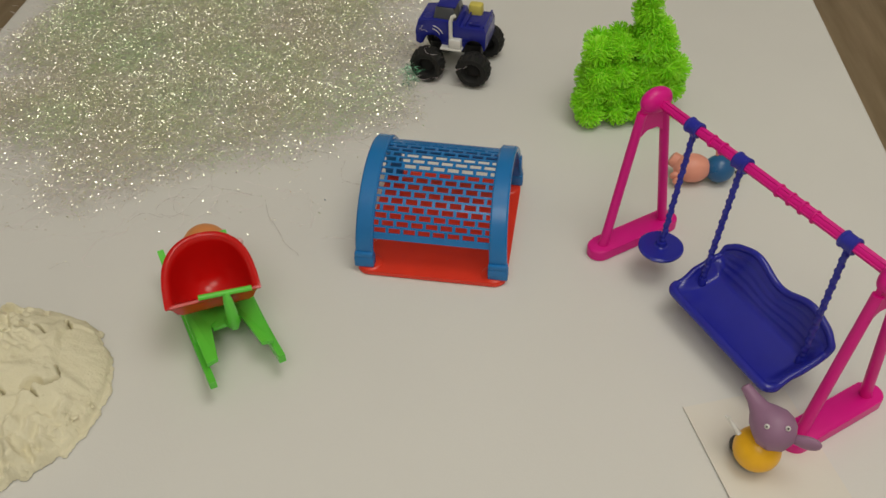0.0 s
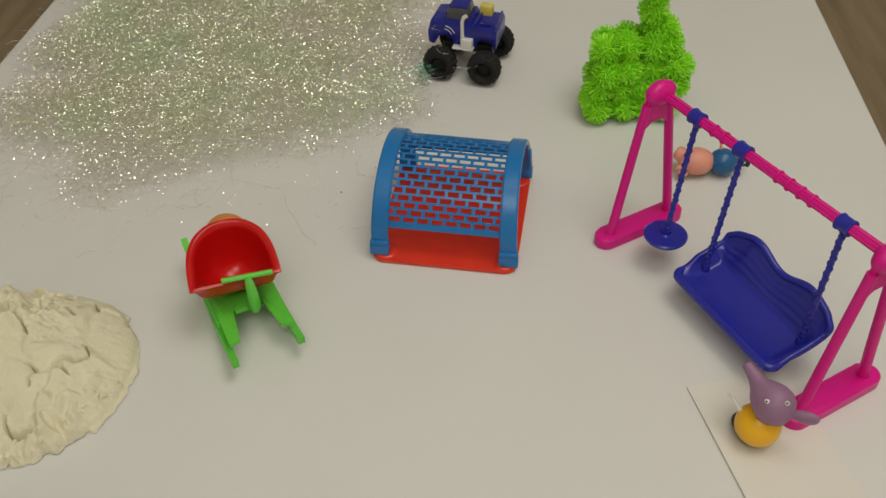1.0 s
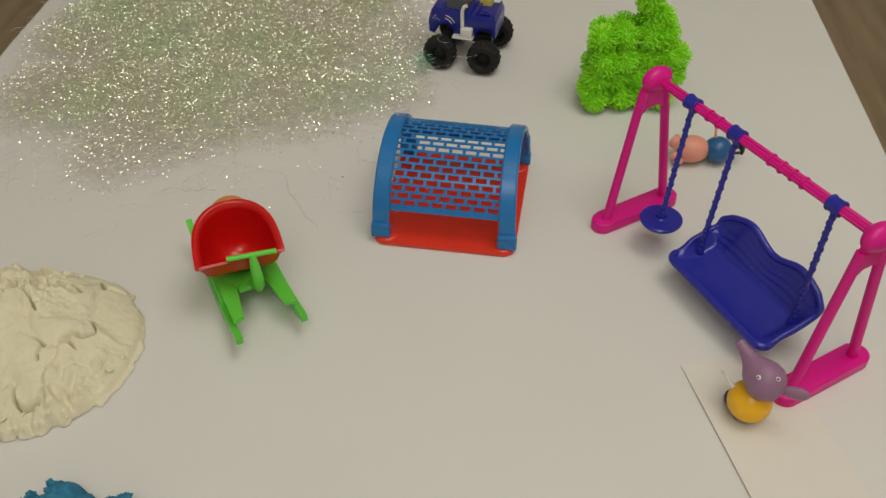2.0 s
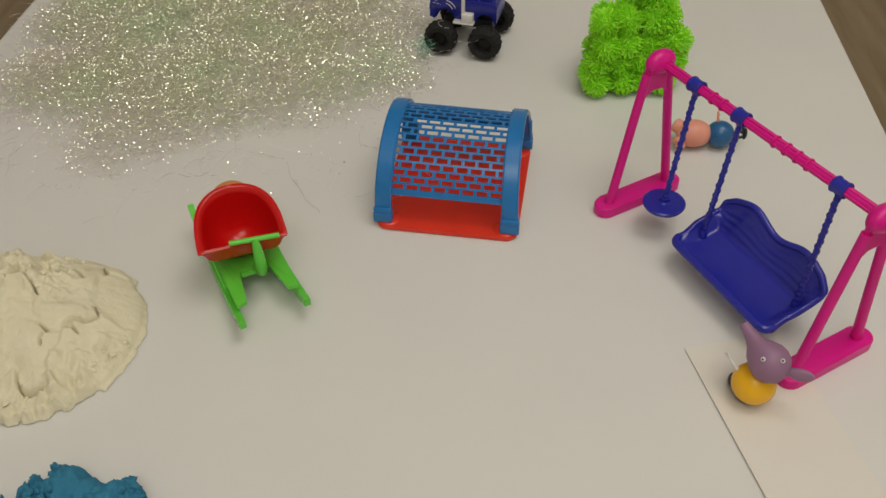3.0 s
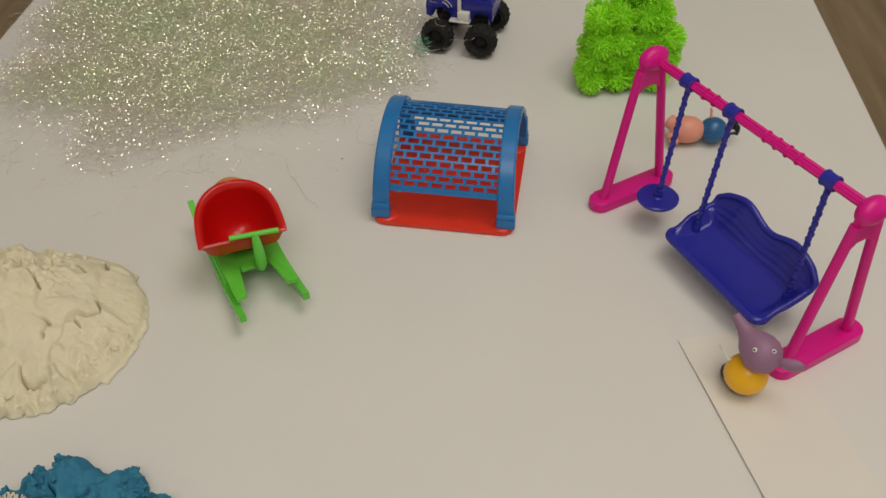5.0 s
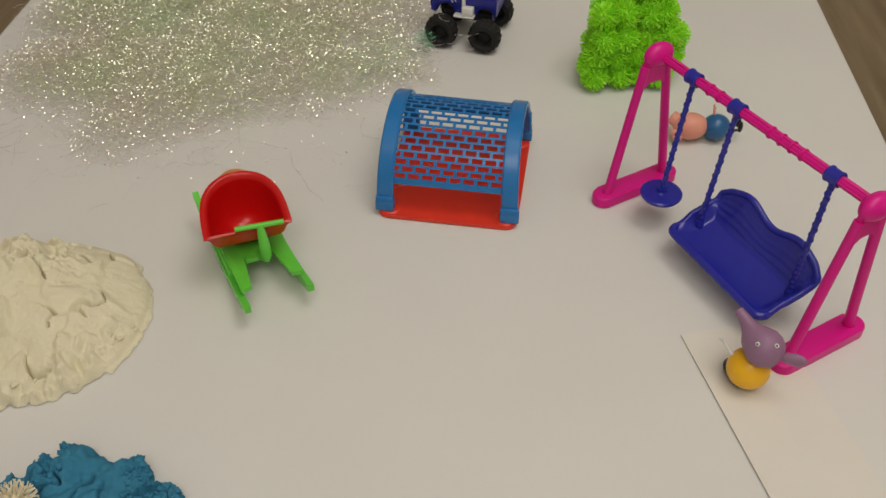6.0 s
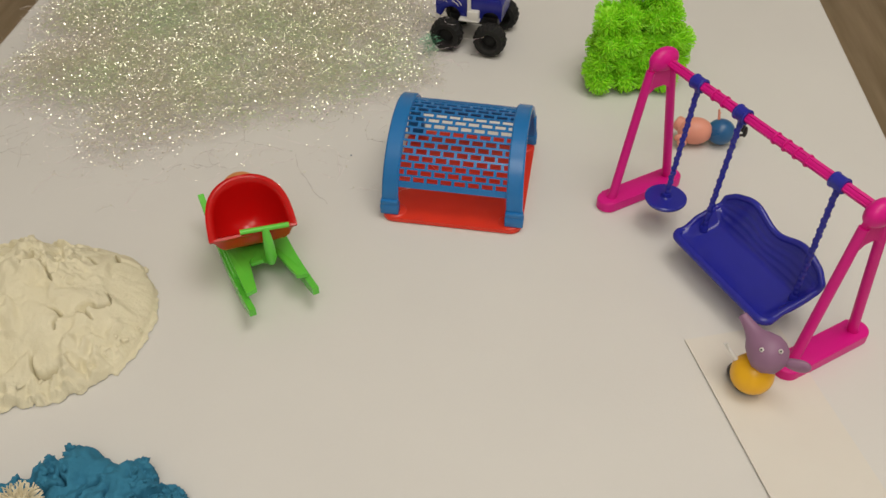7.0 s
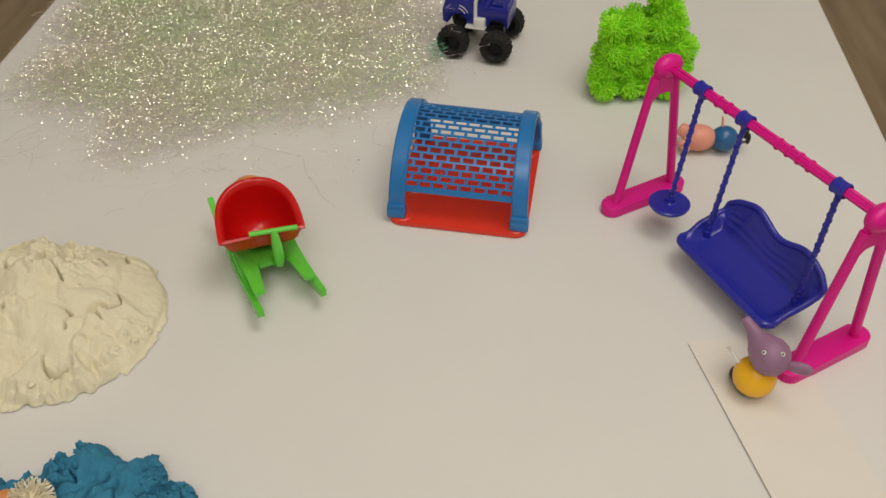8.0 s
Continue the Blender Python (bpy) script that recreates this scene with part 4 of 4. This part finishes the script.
def hair_density(x, y):
    """How thick the tuft lies: full in the middle, thinning towards its ragged edge and in bald spots."""
    d = hair_depth(x, y)
    bald = 1 - 0.55 * max(0.0, min(1.0, 2.5 * noise.noise(Vector((x * 17, y * 17, 7.0))) - 0.2))
    return max(0.0, min(1.0, d / 0.075)) * bald


def strand(verts, faces, p, heading, length, width, rnd, curl, low, seg=5, bend=0.0):
    """A narrow twisted ribbon of film; returns the points along it."""
    d = heading
    pts = []
    dip = rnd.uniform(-0.45, 0.45)
    for i in range(seg + 1):
        pts.append(Vector(p))
        d += rnd.uniform(-curl, curl) + bend
        step = length / seg
        p = (p[0] + math.cos(d) * step, p[1] + math.sin(d) * step, max(low, p[2] + dip * step + rnd.uniform(-0.4, 0.4) * step))
    tw = rnd.uniform(0, math.pi)
    base = len(verts)
    for i, q in enumerate(pts):
        t = (pts[min(i + 1, seg)] - pts[max(i - 1, 0)]).normalized()
        u = t.orthogonal().normalized()
        w = t.cross(u)
        a = tw + i * 1.1
        o = (u * math.cos(a) + w * math.sin(a)) * width
        verts.append(q + o)
        verts.append(q - o)
    for i in range(seg):
        k = base + 2 * i
        faces.append((k, k + 1, k + 3, k + 2))
    return pts


def facet(verts, faces, c, rnd, size=1.0):
    """One loose quad added as a strand's glint, tilted mostly towards camera and lamps."""
    m = Euler((rnd.uniform(-0.3, 1.2), rnd.uniform(-0.8, 0.8), rnd.uniform(-1.2, 1.2))).to_matrix()
    l, w = rnd.uniform(0.00028, 0.00055) * size, rnd.uniform(0.00018, 0.00030) * size
    b = len(verts)
    for i, j in ((-l, -w), (l, -w), (l, w), (-l, w)):
        verts.append(c + m @ Vector((i, j, 0)))
    faces.append((b, b + 1, b + 2, b + 3))


def build_hair():
    rnd = random.Random(3)
    verts, faces, tint = [], [], []
    gverts, gfaces = [], []
    made = 0
    while made < 27000:
        x, y = rnd.uniform(-0.40, 0.04), rnd.uniform(0.43, 0.98)
        k = hair_density(x, y)
        if rnd.random() > 0.006 + k:
            continue
        z = 0.001 + rnd.random() ** 1.5 * 0.022 * k
        strand(verts, faces, (x, y, z), rnd.uniform(0, 2 * math.pi), rnd.uniform(0.010, 0.030), 0.00015, rnd, 0.8, 0.0008)
        r = rnd.random()
        tint.extend([1 if r < 1.08 - 0.98 * k else (3 if r > 0.95 else 0)] * 5)
        made += 1
    # single stray strands that curl out over the cloth in front of the tuft
    for n in range(64):
        x = rnd.uniform(-0.38, 0.01)
        y = float(np.interp(x, FRONT_X, FRONT_Y)) + rnd.uniform(-0.045, 0.03) * (1.6 if x < -0.2 else 0.8)
        pts = strand(verts, faces, (x, y, 0.001), rnd.uniform(0, 6.3), rnd.uniform(0.02, 0.075), rnd.uniform(0.00009, 0.00016), rnd, 0.45, 0.0006, 14, rnd.uniform(-0.25, 0.25))
        tint.extend([3 if n % 2 else 1] * 14)
        for q in pts[::5]:
            facet(gverts, gfaces, q + Vector((0, 0, 0.0006)), rnd)
    for _ in range(70):
        strand(verts, faces, (0.0135 + rnd.uniform(-0.005, 0.005), 0.633 + rnd.uniform(-0.005, 0.003), rnd.uniform(0.002, 0.021)), rnd.uniform(0, 6.3), rnd.uniform(0.004, 0.010), 0.00022, rnd, 0.9, 0.0008)
        tint.extend([2] * 5)
    # strands caught on the truck's tyres and bonnet
    for p, h in (((0.062, 0.632, 0.020), 4.2), ((0.052, 0.628, 0.004), 0.3), ((0.024, 0.648, 0.050), 4.6), ((0.030, 0.640, 0.034), 3.9), ((0.035, 0.622, 0.001), 5.2), ((0.050, 0.612, 0.001), 0.8)):
        pts = strand(verts, faces, p, h, 0.024, 0.00016, rnd, 0.5, 0.0008, 10, 0.15)
        tint.extend([1] * 10)
        for q in pts[::4]:
            facet(gverts, gfaces, q, rnd)
    me = bpy.data.meshes.new("angel_hair")
    me.from_pydata(verts, [], faces)
    for m in (FILM, FILM_ROSE, FILM_MINT, FILM_DUSK):
        me.materials.append(m)
    me.polygons.foreach_set("material_index", tint)
    tuft = tagged(new("angel_hair", me), "wide tuft of iridescent glittering angel hair on the tablecloth", "angel hair", kind="stuff")
    made = 0
    while made < 140000:
        x, y = rnd.uniform(-0.40, 0.04), rnd.uniform(0.43, 0.98)
        k = hair_density(x, y)
        if rnd.random() > 0.004 + k ** 0.8:
            continue
        facet(gverts, gfaces, Vector((x, y, 0.002 + 0.028 * k * rnd.random() ** 0.8)), rnd, 1.4 if rnd.random() < 0.25 else 1.0)
        made += 1
    me = bpy.data.meshes.new("glitter")
    me.from_pydata(gverts, [], gfaces)
    me.materials.append(GLITTER)
    g = new("glitter", me)
    g.parent = tuft
    tagged(g, "loose film facets added as glints, tilted towards camera and lamps", kind="stuff")


build_hair()
